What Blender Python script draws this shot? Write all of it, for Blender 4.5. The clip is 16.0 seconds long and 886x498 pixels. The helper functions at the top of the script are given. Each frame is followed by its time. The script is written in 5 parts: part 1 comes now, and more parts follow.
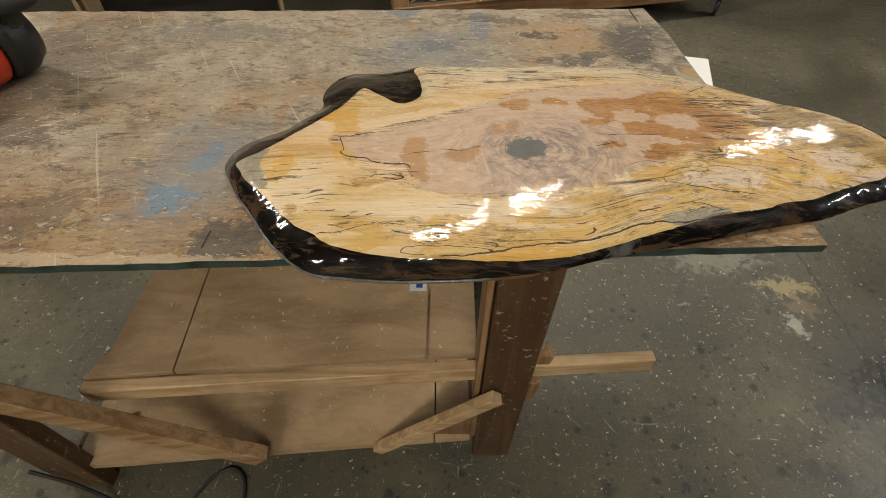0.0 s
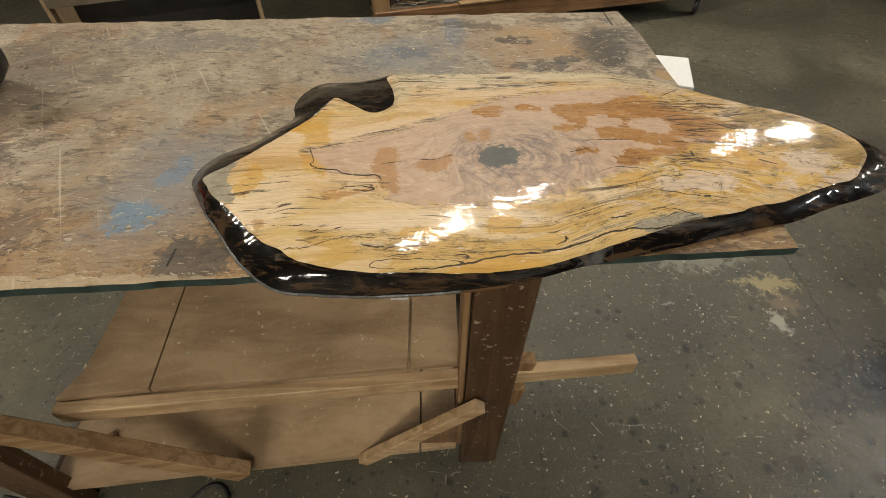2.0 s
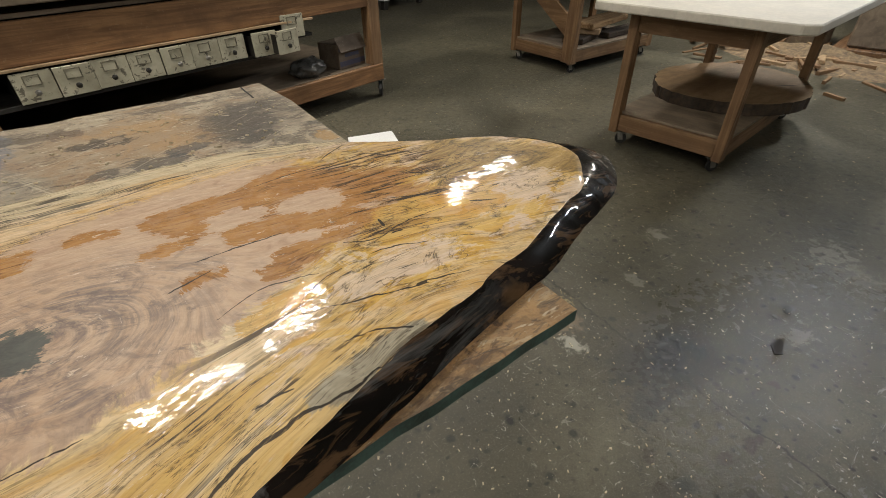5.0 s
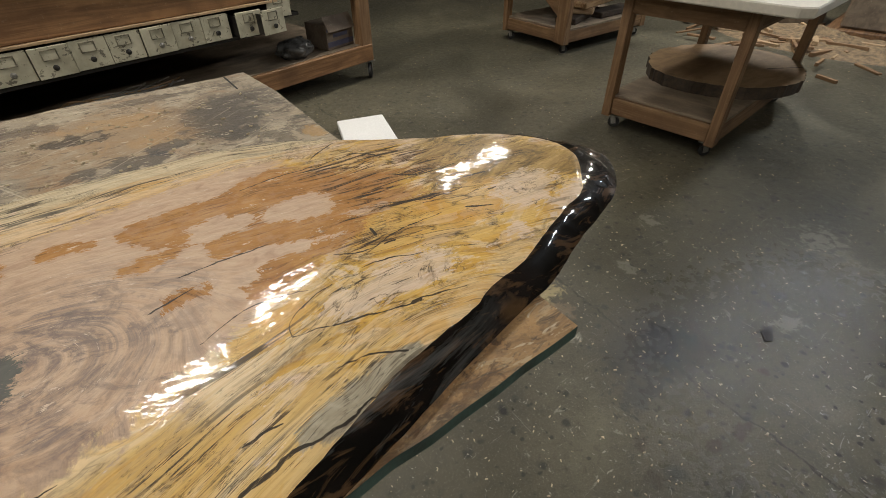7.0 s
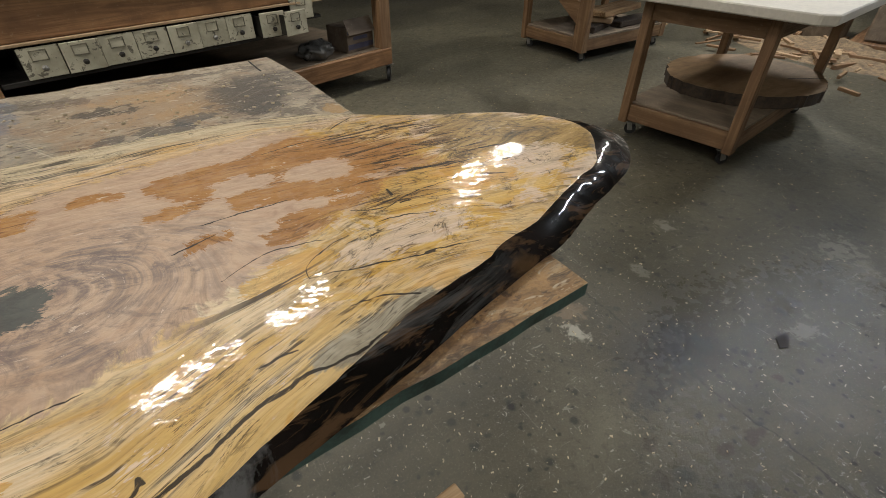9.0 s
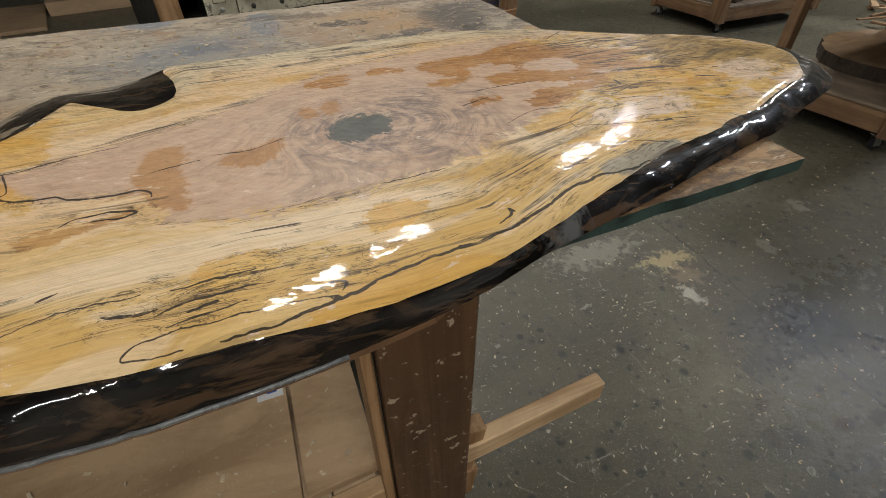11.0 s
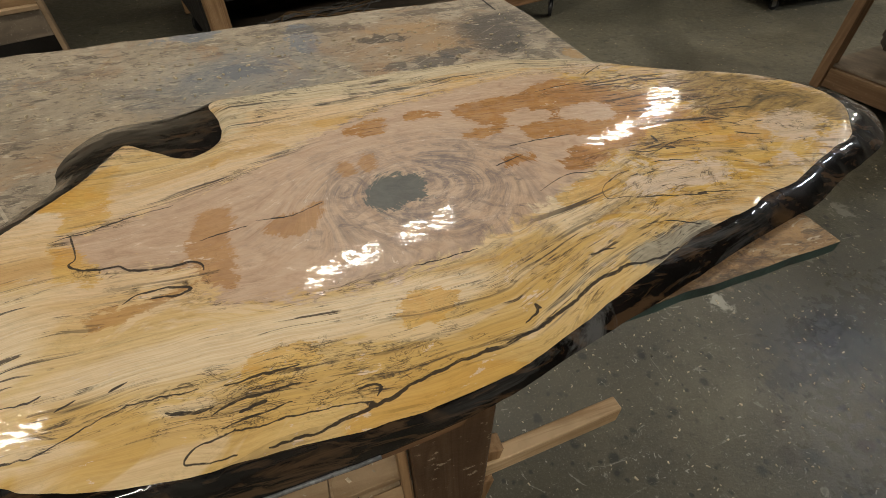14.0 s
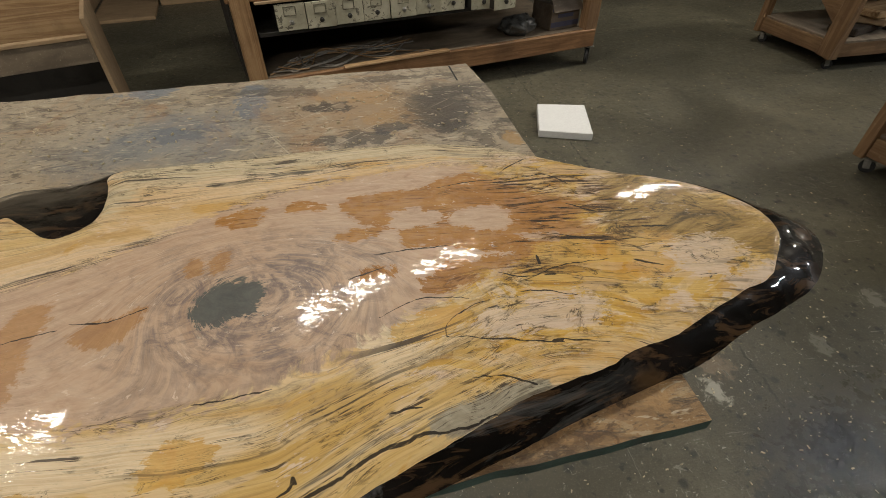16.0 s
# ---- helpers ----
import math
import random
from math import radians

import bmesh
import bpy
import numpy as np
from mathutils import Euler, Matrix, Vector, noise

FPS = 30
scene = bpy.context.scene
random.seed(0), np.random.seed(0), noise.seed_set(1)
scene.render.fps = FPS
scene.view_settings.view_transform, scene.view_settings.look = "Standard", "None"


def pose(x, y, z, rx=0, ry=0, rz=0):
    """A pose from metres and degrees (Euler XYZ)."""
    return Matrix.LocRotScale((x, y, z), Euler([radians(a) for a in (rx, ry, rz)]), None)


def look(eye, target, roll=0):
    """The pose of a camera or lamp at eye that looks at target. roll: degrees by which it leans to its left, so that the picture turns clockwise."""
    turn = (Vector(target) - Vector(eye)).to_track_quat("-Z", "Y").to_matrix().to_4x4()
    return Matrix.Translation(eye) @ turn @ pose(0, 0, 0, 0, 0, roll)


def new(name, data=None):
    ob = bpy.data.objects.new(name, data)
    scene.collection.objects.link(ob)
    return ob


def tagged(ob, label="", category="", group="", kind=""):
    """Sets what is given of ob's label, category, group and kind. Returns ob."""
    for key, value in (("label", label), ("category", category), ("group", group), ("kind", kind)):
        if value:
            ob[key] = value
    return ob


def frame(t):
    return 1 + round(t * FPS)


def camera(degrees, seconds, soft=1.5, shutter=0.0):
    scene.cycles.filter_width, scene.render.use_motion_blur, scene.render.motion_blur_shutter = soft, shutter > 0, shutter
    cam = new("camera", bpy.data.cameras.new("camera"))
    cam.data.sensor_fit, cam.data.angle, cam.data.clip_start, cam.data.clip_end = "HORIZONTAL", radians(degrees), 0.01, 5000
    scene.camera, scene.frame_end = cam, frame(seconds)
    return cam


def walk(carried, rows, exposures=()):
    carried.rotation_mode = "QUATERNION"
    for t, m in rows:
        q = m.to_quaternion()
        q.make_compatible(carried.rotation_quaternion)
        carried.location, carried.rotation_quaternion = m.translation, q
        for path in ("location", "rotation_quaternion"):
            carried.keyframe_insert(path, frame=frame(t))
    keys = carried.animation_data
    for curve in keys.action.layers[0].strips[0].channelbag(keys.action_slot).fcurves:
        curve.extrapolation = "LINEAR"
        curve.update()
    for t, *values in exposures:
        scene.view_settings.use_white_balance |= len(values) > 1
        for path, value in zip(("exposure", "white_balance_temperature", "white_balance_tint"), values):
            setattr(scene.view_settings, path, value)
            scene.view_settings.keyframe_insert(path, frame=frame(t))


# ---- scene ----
cam = camera(87.3, 16.0, soft=0.8)
# seconds, eye, target, roll
PATH = [
    (0, (0.233, 0.185, 1.375), (0.231, 1.537, -0.098), 0.5),
    (0.5, (0.233, 0.191, 1.378), (0.247, 1.558, -0.081), 0.5),
    (1, (0.245, 0.195, 1.375), (0.232, 1.548, -0.098), 0.5),
    (1.5, (0.253, 0.199, 1.376), (0.238, 1.549, -0.099), 0.4),
    (2, (0.26, 0.201, 1.378), (0.295, 1.558, -0.09), 0.2),
    (2.5, (0.264, 0.211, 1.376), (0.472, 1.591, -0.058), 0.1),
    (3, (0.294, 0.274, 1.331), (0.696, 1.671, -0.043), 0.0),
    (3.5, (0.336, 0.334, 1.3), (0.918, 1.718, -0.021), -0.2),
    (4, (0.383, 0.389, 1.264), (1.132, 1.748, 0.002), -0.6),
    (4.5, (0.466, 0.45, 1.225), (1.333, 1.783, 0.012), -0.8),
    (5, (0.498, 0.443, 1.191), (1.413, 1.784, 0.023), -0.9),
    (5.2, (0.499, 0.43, 1.182), (1.428, 1.776, 0.031), -0.9),
    (7.3, (0.514, 0.485, 1.214), (1.424, 1.76, -0.03), -0.4),
    (7.5, (0.509, 0.493, 1.222), (1.405, 1.774, -0.026), -0.5),
    (8, (0.498, 0.495, 1.204), (1.424, 1.78, -0.016), -0.7),
    (8.2, (0.501, 0.485, 1.199), (1.434, 1.787, 0.001), -0.4),
    (10.3, (0.389, 0.395, 1.136), (1.105, 1.784, -0.112), -0.5),
    (10.5, (0.358, 0.386, 1.138), (1.033, 1.788, -0.118), -0.5),
    (11, (0.282, 0.375, 1.143), (0.841, 1.802, -0.142), -0.6),
    (11.5, (0.219, 0.356, 1.158), (0.665, 1.781, -0.172), -0.6),
    (12, (0.185, 0.356, 1.192), (0.502, 1.767, -0.189), -0.5),
    (12.5, (0.18, 0.37, 1.208), (0.385, 1.768, -0.207), -0.7),
    (13, (0.152, 0.386, 1.217), (0.299, 1.79, -0.201), -0.7),
    (13.5, (0.222, 0.403, 1.225), (0.504, 1.801, -0.177), -0.8),
    (14, (0.296, 0.423, 1.227), (0.717, 1.796, -0.165), -0.9),
    (14.5, (0.36, 0.431, 1.23), (0.889, 1.781, -0.148), -0.9),
    (15, (0.416, 0.434, 1.245), (0.969, 1.795, -0.112), -0.5),
    (15.5, (0.48, 0.449, 1.252), (1.011, 1.828, -0.095), -0.4),
    (16, (0.507, 0.468, 1.266), (0.78, 1.956, -0.042), -0.2),
]

walk(cam, [(t, look(eye, target, roll)) for t, eye, target, roll in PATH],
     exposures=[(0.0, 0.18, 6600, 10), (2.0, 0.18, 6600, 10), (3.5, 0.24, 6500, 10), (5.0, 0.18, 6350, 10), (8.0, 0.08, 6300, 10), (10.5, 0.12, 5950, 12), (12.0, 0.04, 6350, 10),
                (13.0, -0.06, 6450, 10), (15.0, -0.12, 6500, 10), (16.0, -0.10, 6450, 10)])

# ---------------------------------------------------------------- light
world = bpy.data.worlds.new("world")
scene.world = world
world.use_nodes = True
world.node_tree.nodes["Background"].inputs[0].default_value = (0.5, 0.55, 0.6, 1)
world.node_tree.nodes["Background"].inputs[1].default_value = 0.02
LAMP_POWER = 36.0
CEILING = 3.04

# ---------------------------------------------------------------- materials
def graph(name):
    m = bpy.data.materials.new(name)
    m.use_nodes = True
    nt = m.node_tree
    return m, nt, nt.nodes["Principled BSDF"]


def node(nt, kind, **inputs):
    n = nt.nodes.new(kind)
    for k, v in inputs.items():
        key = k.replace("_", " ")
        if isinstance(v, bpy.types.NodeSocket):
            nt.links.new(v, n.inputs[key])
        else:
            n.inputs[key].default_value = v
    return n


def coords(nt, scale=(1, 1, 1), kind="Object"):
    tc = nt.nodes.new("ShaderNodeTexCoord")
    mp = nt.nodes.new("ShaderNodeMapping")
    mp.inputs["Scale"].default_value = scale
    nt.links.new(tc.outputs[kind], mp.inputs["Vector"])
    return mp.outputs["Vector"]


def turned(nt, degrees, scale):
    tc = nt.nodes.new("ShaderNodeTexCoord")
    m1, m2 = nt.nodes.new("ShaderNodeMapping"), nt.nodes.new("ShaderNodeMapping")
    m1.inputs["Rotation"].default_value = (0, 0, math.radians(degrees))
    m2.inputs["Scale"].default_value = scale
    nt.links.new(tc.outputs["Object"], m1.inputs["Vector"])
    nt.links.new(m1.outputs["Vector"], m2.inputs["Vector"])
    return m2.outputs["Vector"]


def noise_of(nt, vec, scale, detail=4.0, rough=0.55, dist=0.0):
    """Noise spread over the whole of 0 to 1."""
    n = node(nt, "ShaderNodeTexNoise", Vector=vec, Scale=scale, Detail=detail, Roughness=rough, Distortion=dist)
    return grey(nt, n.outputs["Fac"], 0.28, 0.72)


def ramp(nt, fac, *stops):
    r = nt.nodes.new("ShaderNodeValToRGB")
    nt.links.new(fac, r.inputs["Fac"])
    el = r.color_ramp.elements
    while len(el) < len(stops):
        el.new(0.5)
    for e, (p, c) in zip(el, stops):
        e.position = p
        e.color = (*c, 1) if len(c) == 3 else c
    return r.outputs["Color"]


def grey(nt, fac, lo, hi, a=0.0, b=1.0):
    r = nt.nodes.new("ShaderNodeMapRange")
    nt.links.new(fac, r.inputs[0])
    for i, v in enumerate((lo, hi, a, b)):
        r.inputs[i + 1].default_value = v
    return r.outputs[0]


def sums(nt, op, a, b):
    n = nt.nodes.new("ShaderNodeMath")
    n.operation = op
    for i, v in enumerate((a, b)):
        if isinstance(v, bpy.types.NodeSocket):
            nt.links.new(v, n.inputs[i])
        else:
            n.inputs[i].default_value = v
    return n.outputs[0]


def mix(nt, fac, a, b, blend="MIX"):
    n = nt.nodes.new("ShaderNodeMix")
    n.data_type, n.blend_type = "RGBA", blend
    for i, v in ((0, fac), (6, a), (7, b)):
        if isinstance(v, bpy.types.NodeSocket):
            nt.links.new(v, n.inputs[i])
        else:
            n.inputs[i].default_value = v if i == 0 else (*v, 1)
    return n.outputs[2]


def relief(nt, bsdf, height, strength, distance=0.002):
    b = node(nt, "ShaderNodeBump", Strength=strength, Distance=distance, Height=height)
    nt.links.new(b.outputs["Normal"], bsdf.inputs["Normal"])
    return b.outputs["Normal"]


def timber(name, dark, light, along="x", rough=0.6, grain=1.0, dust=0.15, seed=0.0):
    """Plain sawn wood: long grain, soft blotches, dust."""
    m, nt, b = graph(name)
    k = {"x": (1.5, 28, 28), "y": (28, 1.5, 28), "z": (28, 28, 1.5)}[along]
    v = coords(nt, tuple(a * grain for a in k))
    oi = nt.nodes.new("ShaderNodeObjectInfo")
    sh = node(nt, "ShaderNodeVectorMath", Vector=v)
    sh.operation = "ADD"
    add = nt.nodes.new("ShaderNodeCombineXYZ")
    r = sums(nt, "MULTIPLY", oi.outputs["Random"], 40.0)
    for i in range(3):
        nt.links.new(r, add.inputs[i])
    nt.links.new(add.outputs[0], sh.inputs[1])
    g = noise_of(nt, sh.outputs[0], 1.0, 6, 0.65, 1.2)
    col = ramp(nt, g, (0.3, dark), (0.7, light))
    blot = noise_of(nt, coords(nt), 5.0 + seed, 5, 0.6)
    col = mix(nt, grey(nt, blot, 0.45, 0.95, 0.0, 0.6), col, tuple(c * 0.55 for c in dark))
    specks = noise_of(nt, coords(nt), 60.0, 3, 0.7)
    col = mix(nt, grey(nt, specks, 0.80, 0.92, 0.0, dust), col, (0.5, 0.42, 0.3))
    nt.links.new(col, b.inputs["Base Color"])
    nt.links.new(grey(nt, g, 0.2, 0.8, rough + 0.12, rough - 0.08), b.inputs["Roughness"])
    relief(nt, b, sums(nt, "ADD", g, sums(nt, "MULTIPLY", specks, 0.5)), 0.35)
    return m


def plain(name, colour, rough=0.5, metal=0.0, vary=0.25, scale=18.0, bump=0.15):
    m, nt, b = graph(name)
    v = coords(nt)
    n1, n2 = noise_of(nt, v, scale, 5, 0.6), noise_of(nt, v, scale * 8, 3, 0.6)
    f = sums(nt, "ADD", sums(nt, "MULTIPLY", n1, 0.7), sums(nt, "MULTIPLY", n2, 0.3))
    nt.links.new(ramp(nt, f, (0.3, tuple(c * (1 - vary) for c in colour)), (0.7, tuple(min(1, c * (1 + vary)) for c in colour))), b.inputs["Base Color"])
    nt.links.new(grey(nt, n1, 0.3, 0.7, max(0.03, rough - 0.1), min(1, rough + 0.1)), b.inputs["Roughness"])
    b.inputs["Metallic"].default_value = metal
    if bump:
        relief(nt, b, f, bump)
    return m


def concrete_floor():
    m, nt, b = graph("worn_concrete")
    v = coords(nt)
    big, mid, small, fine = noise_of(nt, v, 0.9, 6, 0.62, 0.6), noise_of(nt, v, 5.0, 7, 0.7, 0.5), noise_of(nt, v, 26.0, 6, 0.7, 0.4), noise_of(nt, v, 150.0, 4, 0.75)
    col = ramp(nt, big, (0.1, (0.048, 0.044, 0.030)), (0.5, (0.084, 0.076, 0.052)), (0.9, (0.140, 0.127, 0.088)))
    col = mix(nt, grey(nt, mid, 0.45, 0.85, 0.0, 0.65), col, (0.058, 0.055, 0.042))
    col = mix(nt, grey(nt, small, 0.58, 0.88, 0.0, 0.55), col, (0.05, 0.048, 0.038))
    col = mix(nt, grey(nt, fine, 0.62, 0.95, 0.0, 0.5), col, (0.22, 0.205, 0.155))
    col = mix(nt, grey(nt, fine, 0.08, 0.36, 0.5, 0.0), col, (0.05, 0.048, 0.04))
    # oil spots and pits
    for sc_, lo_, hi_, gate, amt in ((7.0, 0.10, 0.22, 0.45, 0.7), (15.0, 0.13, 0.24, 0.36, 0.85), (30.0, 0.13, 0.24, 0.42, 0.85)):
        vec = node(nt, "ShaderNodeTexNoise", Vector=v, Scale=sc_ * 2.2, Detail=2.0).outputs["Color"]
        warp = mix(nt, 0.035 * 9.0 / sc_, v, vec)
        vo = node(nt, "ShaderNodeTexVoronoi", Vector=warp, Scale=sc_, Randomness=1.0).outputs["Distance"]
        on = noise_of(nt, v, sc_ * 0.35, 3, 0.6)
        col = mix(nt, sums(nt, "MULTIPLY", grey(nt, vo, lo_, hi_, 1.0, 0.0), grey(nt, on, gate, gate + 0.12, 0.0, amt)), col, (0.028, 0.027, 0.024))
    # pale scuffs, scratches and paint flecks
    for k, (sx, sy, sc_, lo_, amt) in enumerate(((1, 1, 55.0, 0.90, 0.75), (3.0, 14.0, 3.0, 0.84, 0.45), (16.0, 3.0, 2.6, 0.85, 0.4), (1, 1, 9.0, 0.87, 0.45))):
        fl = noise_of(nt, coords(nt, (sx, sy, 1)), sc_, 5 if k else 2, 0.7, 1.2)
        col = mix(nt, sums(nt, "MULTIPLY", grey(nt, fl, lo_, lo_ + 0.05), amt), col, (0.34, 0.32, 0.27))
    # one large spilt stain
    sep = nt.nodes.new("ShaderNodeSeparateXYZ")
    nt.links.new(v, sep.inputs[0])
    dx = sums(nt, "DIVIDE", sums(nt, "SUBTRACT", sep.outputs[0], 1.68), 0.20)
    dy = sums(nt, "DIVIDE", sums(nt, "SUBTRACT", sep.outputs[1], 0.88), 0.15)
    d = sums(nt, "SQRT", sums(nt, "ADD", sums(nt, "MULTIPLY", dx, dx), sums(nt, "MULTIPLY", dy, dy)), 0.0)
    d = sums(nt, "ADD", d, sums(nt, "MULTIPLY", sums(nt, "SUBTRACT", mid, 0.5), 0.9))
    col = mix(nt, grey(nt, d, 0.25, 1.2, 0.95, 0.0), col, (0.012, 0.013, 0.017))
    # a joint in the slab, with straw-coloured and chalky smears beside it
    off = sums(nt, "SUBTRACT", sums(nt, "ADD", sep.outputs[0], sums(nt, "MULTIPLY", sums(nt, "SUBTRACT", mid, 0.5), 0.045)), 1.645)
    joint = sums(nt, "MULTIPLY", grey(nt, sums(nt, "ABSOLUTE", off, 0.0), 0.002, 0.006, 0.8, 0.0), grey(nt, small, 0.25, 0.5, 0.3, 1.0))
    col = mix(nt, joint, col, (0.025, 0.023, 0.018))

    def smudge(x, y, rx, ry, colour, amount, gate):
        nonlocal col
        ex = sums(nt, "DIVIDE", sums(nt, "SUBTRACT", sep.outputs[0], x), rx)
        ey = sums(nt, "DIVIDE", sums(nt, "SUBTRACT", sep.outputs[1], y), ry)
        q = sums(nt, "SQRT", sums(nt, "ADD", sums(nt, "MULTIPLY", ex, ex), sums(nt, "MULTIPLY", ey, ey)), 0.0)
        q = sums(nt, "ADD", q, sums(nt, "MULTIPLY", sums(nt, "SUBTRACT", small, 0.5), gate))
        col = mix(nt, grey(nt, q, 0.5, 1.0, amount, 0.0), col, colour)

    smudge(1.52, 1.27, 0.11, 0.05, (0.36, 0.29, 0.15), 0.75, 1.8)
    smudge(1.47, 1.10, 0.035, 0.05, (0.40, 0.38, 0.32), 0.8, 1.9)
    smudge(1.53, 1.18, 0.06, 0.05, (0.24, 0.17, 0.11), 0.5, 1.6)
    smudge(1.30, 1.40, 0.22, 0.07, (0.24, 0.225, 0.18), 0.55, 1.6)
    smudge(1.46, 0.80, 0.10, 0.06, (0.03, 0.03, 0.03), 0.7, 2.2)
    smudge(1.10, 0.997, 0.016, 0.02, (0.012, 0.012, 0.011), 0.95, 0.6)
    for x_, y_, a_, b_ in ((2.74, 0.82, 0.10, 0.09), (2.68, 0.63, 0.03, 0.10), (2.13, 0.67, 0.06, 0.04), (2.28, 1.33, 0.04, 0.05), (1.93, 1.19, 0.03, 0.05), (2.05, 0.90, 0.02, 0.02)):
        smudge(x_, y_, a_, b_, (0.26, 0.245, 0.205), 0.45, 3.6)
    for x_, y_, a_, b_ in ((1.60, 0.56, 0.04, 0.02), (1.28, 0.62, 0.03, 0.03), (1.50, 0.58, 0.03, 0.02), (1.33, 0.70, 0.03, 0.02), (1.85, 0.62, 0.02, 0.015)):
        smudge(x_, y_, a_, b_, (0.05, 0.038, 0.027), 0.8, 2.0)
    smudge(0.844, 1.155, 0.014, 0.013, (0.015, 0.015, 0.013), 0.9, 0.6)
    smudge(0.915, 1.156, 0.014, 0.012, (0.015, 0.015, 0.013), 0.9, 0.6)
    nt.links.new(col, b.inputs["Base Color"])
    # a stretch walked smooth
    ex = sums(nt, "DIVIDE", sums(nt, "SUBTRACT", sep.outputs[0], 2.0), 0.75)
    ey = sums(nt, "DIVIDE", sums(nt, "SUBTRACT", sep.outputs[1], 0.55), 0.55)
    q = sums(nt, "SQRT", sums(nt, "ADD", sums(nt, "MULTIPLY", ex, ex), sums(nt, "MULTIPLY", ey, ey)), 0.0)
    polish = grey(nt, q, 0.45, 1.1, 0.24, 0.0)
    r = sums(nt, "ADD", sums(nt, "SUBTRACT", grey(nt, big, 0.1, 0.9, 0.34, 0.46), polish), sums(nt, "MULTIPLY", sums(nt, "SUBTRACT", small, 0.5), 0.25))
    nt.links.new(r, b.inputs["Roughness"])
    b.inputs["Specular IOR Level"].default_value = 0.38
    relief(nt, b, sums(nt, "ADD", small, sums(nt, "MULTIPLY", fine, 0.6)), 0.3, 0.003)
    return m


def bench_top():
    """Old plywood top: worn through, grey glue and paint, blue overspray, dark scorch."""
    m, nt, b = graph("worn_plywood_top")
    v = coords(nt)
    g = noise_of(nt, coords(nt, (4, 22, 10)), 2.0, 8, 0.72, 1.6)
    big, mid, small, fine = noise_of(nt, v, 2.6, 6, 0.62, 0.5), noise_of(nt, v, 12.0, 7, 0.72, 0.7), noise_of(nt, v, 40.0, 6, 0.72, 0.6), noise_of(nt, v, 200.0, 3, 0.75)
    col = ramp(nt, g, (0.05, (0.17, 0.095, 0.04)), (0.5, (0.30, 0.185, 0.085)), (0.95, (0.41, 0.28, 0.15)))
    sep = nt.nodes.new("ShaderNodeSeparateXYZ")
    nt.links.new(v, sep.inputs[0])
    # grey dusty film towards the back, its colour lifted for lamplight reflected there
    back = grey(nt, sums(nt, "ADD", sep.outputs[1], sums(nt, "MULTIPLY", sums(nt, "SUBTRACT", big, 0.5), 0.75)), 0.66, 1.02, 0.0, 0.8)
    col = mix(nt, back, col, mix(nt, grey(nt, mid, 0.2, 0.8), (0.23, 0.195, 0.145), (0.45, 0.39, 0.30)))
    # dark stains, scars and worn-through plies
    for sx, sy, sc_, lo_, hi_, amt, c_ in ((1, 1.6, 7.0, 0.60, 0.80, 0.55, (0.07, 0.055, 0.042)), (1, 2.2, 16.0, 0.64, 0.76, 0.7, (0.06, 0.04, 0.027)),
                                           (1, 2.5, 34.0, 0.66, 0.78, 0.75, (0.075, 0.05, 0.032)), (1, 2.0, 11.0, 0.68, 0.78, 0.5, (0.42, 0.33, 0.21)),
                                           (1, 3.0, 24.0, 0.70, 0.80, 0.6, (0.47, 0.38, 0.255)), (1, 1, 5.0, 0.62, 0.85, 0.45, (0.34, 0.16, 0.05))):
        st = noise_of(nt, coords(nt, (sx, sy, 1)), sc_, 7, 0.72, 1.3)
        col = mix(nt, grey(nt, st, lo_, hi_, 0.0, amt), col, c_)

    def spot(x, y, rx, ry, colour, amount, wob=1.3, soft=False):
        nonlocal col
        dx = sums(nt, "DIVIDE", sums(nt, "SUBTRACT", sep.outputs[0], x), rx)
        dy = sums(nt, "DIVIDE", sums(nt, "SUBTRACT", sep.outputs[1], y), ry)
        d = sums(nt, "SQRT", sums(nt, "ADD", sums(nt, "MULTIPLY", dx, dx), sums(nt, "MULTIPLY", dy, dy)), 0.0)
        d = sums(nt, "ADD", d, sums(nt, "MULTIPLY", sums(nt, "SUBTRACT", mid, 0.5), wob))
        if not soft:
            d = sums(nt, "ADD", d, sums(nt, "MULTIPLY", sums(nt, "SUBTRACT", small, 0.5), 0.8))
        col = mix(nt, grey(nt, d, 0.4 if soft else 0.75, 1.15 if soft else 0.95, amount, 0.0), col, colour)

    spot(-0.17, 0.70, 0.043, 0.036, (0.10, 0.22, 0.36), 0.8, 1.8)
    spot(-0.15, 0.795, 0.028, 0.036, (0.11, 0.23, 0.37), 0.65, 1.8)
    spot(-0.16, 0.77, 0.12, 0.17, (0.20, 0.24, 0.28), 0.5, 0.8, True)
    spot(0.20, 1.20, 0.17, 0.12, (0.16, 0.185, 0.21), 0.6, 0.9, True)
    spot(0.22, 1.21, 0.08, 0.03, (0.09, 0.11, 0.15), 0.6, 1.8)
    spot(0.314, 1.335, 0.03, 0.08, (0.10, 0.14, 0.20), 0.6, 1.4)
    spot(0.115, 1.40, 0.06, 0.03, (0.10, 0.15, 0.22), 0.6, 1.4)
    spot(0.53, 1.26, 0.17, 0.14, (0.33, 0.205, 0.10), 0.65, 1.4, True)
    spot(0.52, 1.31, 0.06, 0.04, (0.42, 0.25, 0.095), 0.5, 2.4)
    spot(0.56, 1.22, 0.06, 0.04, (0.40, 0.24, 0.095), 0.5, 2.4)
    spot(0.455, 1.275, 0.045, 0.024, (0.045, 0.030, 0.020), 0.85, 1.5)
    spot(0.468, 1.278, 0.016, 0.012, (0.27, 0.20, 0.13), 0.9, 0.4)
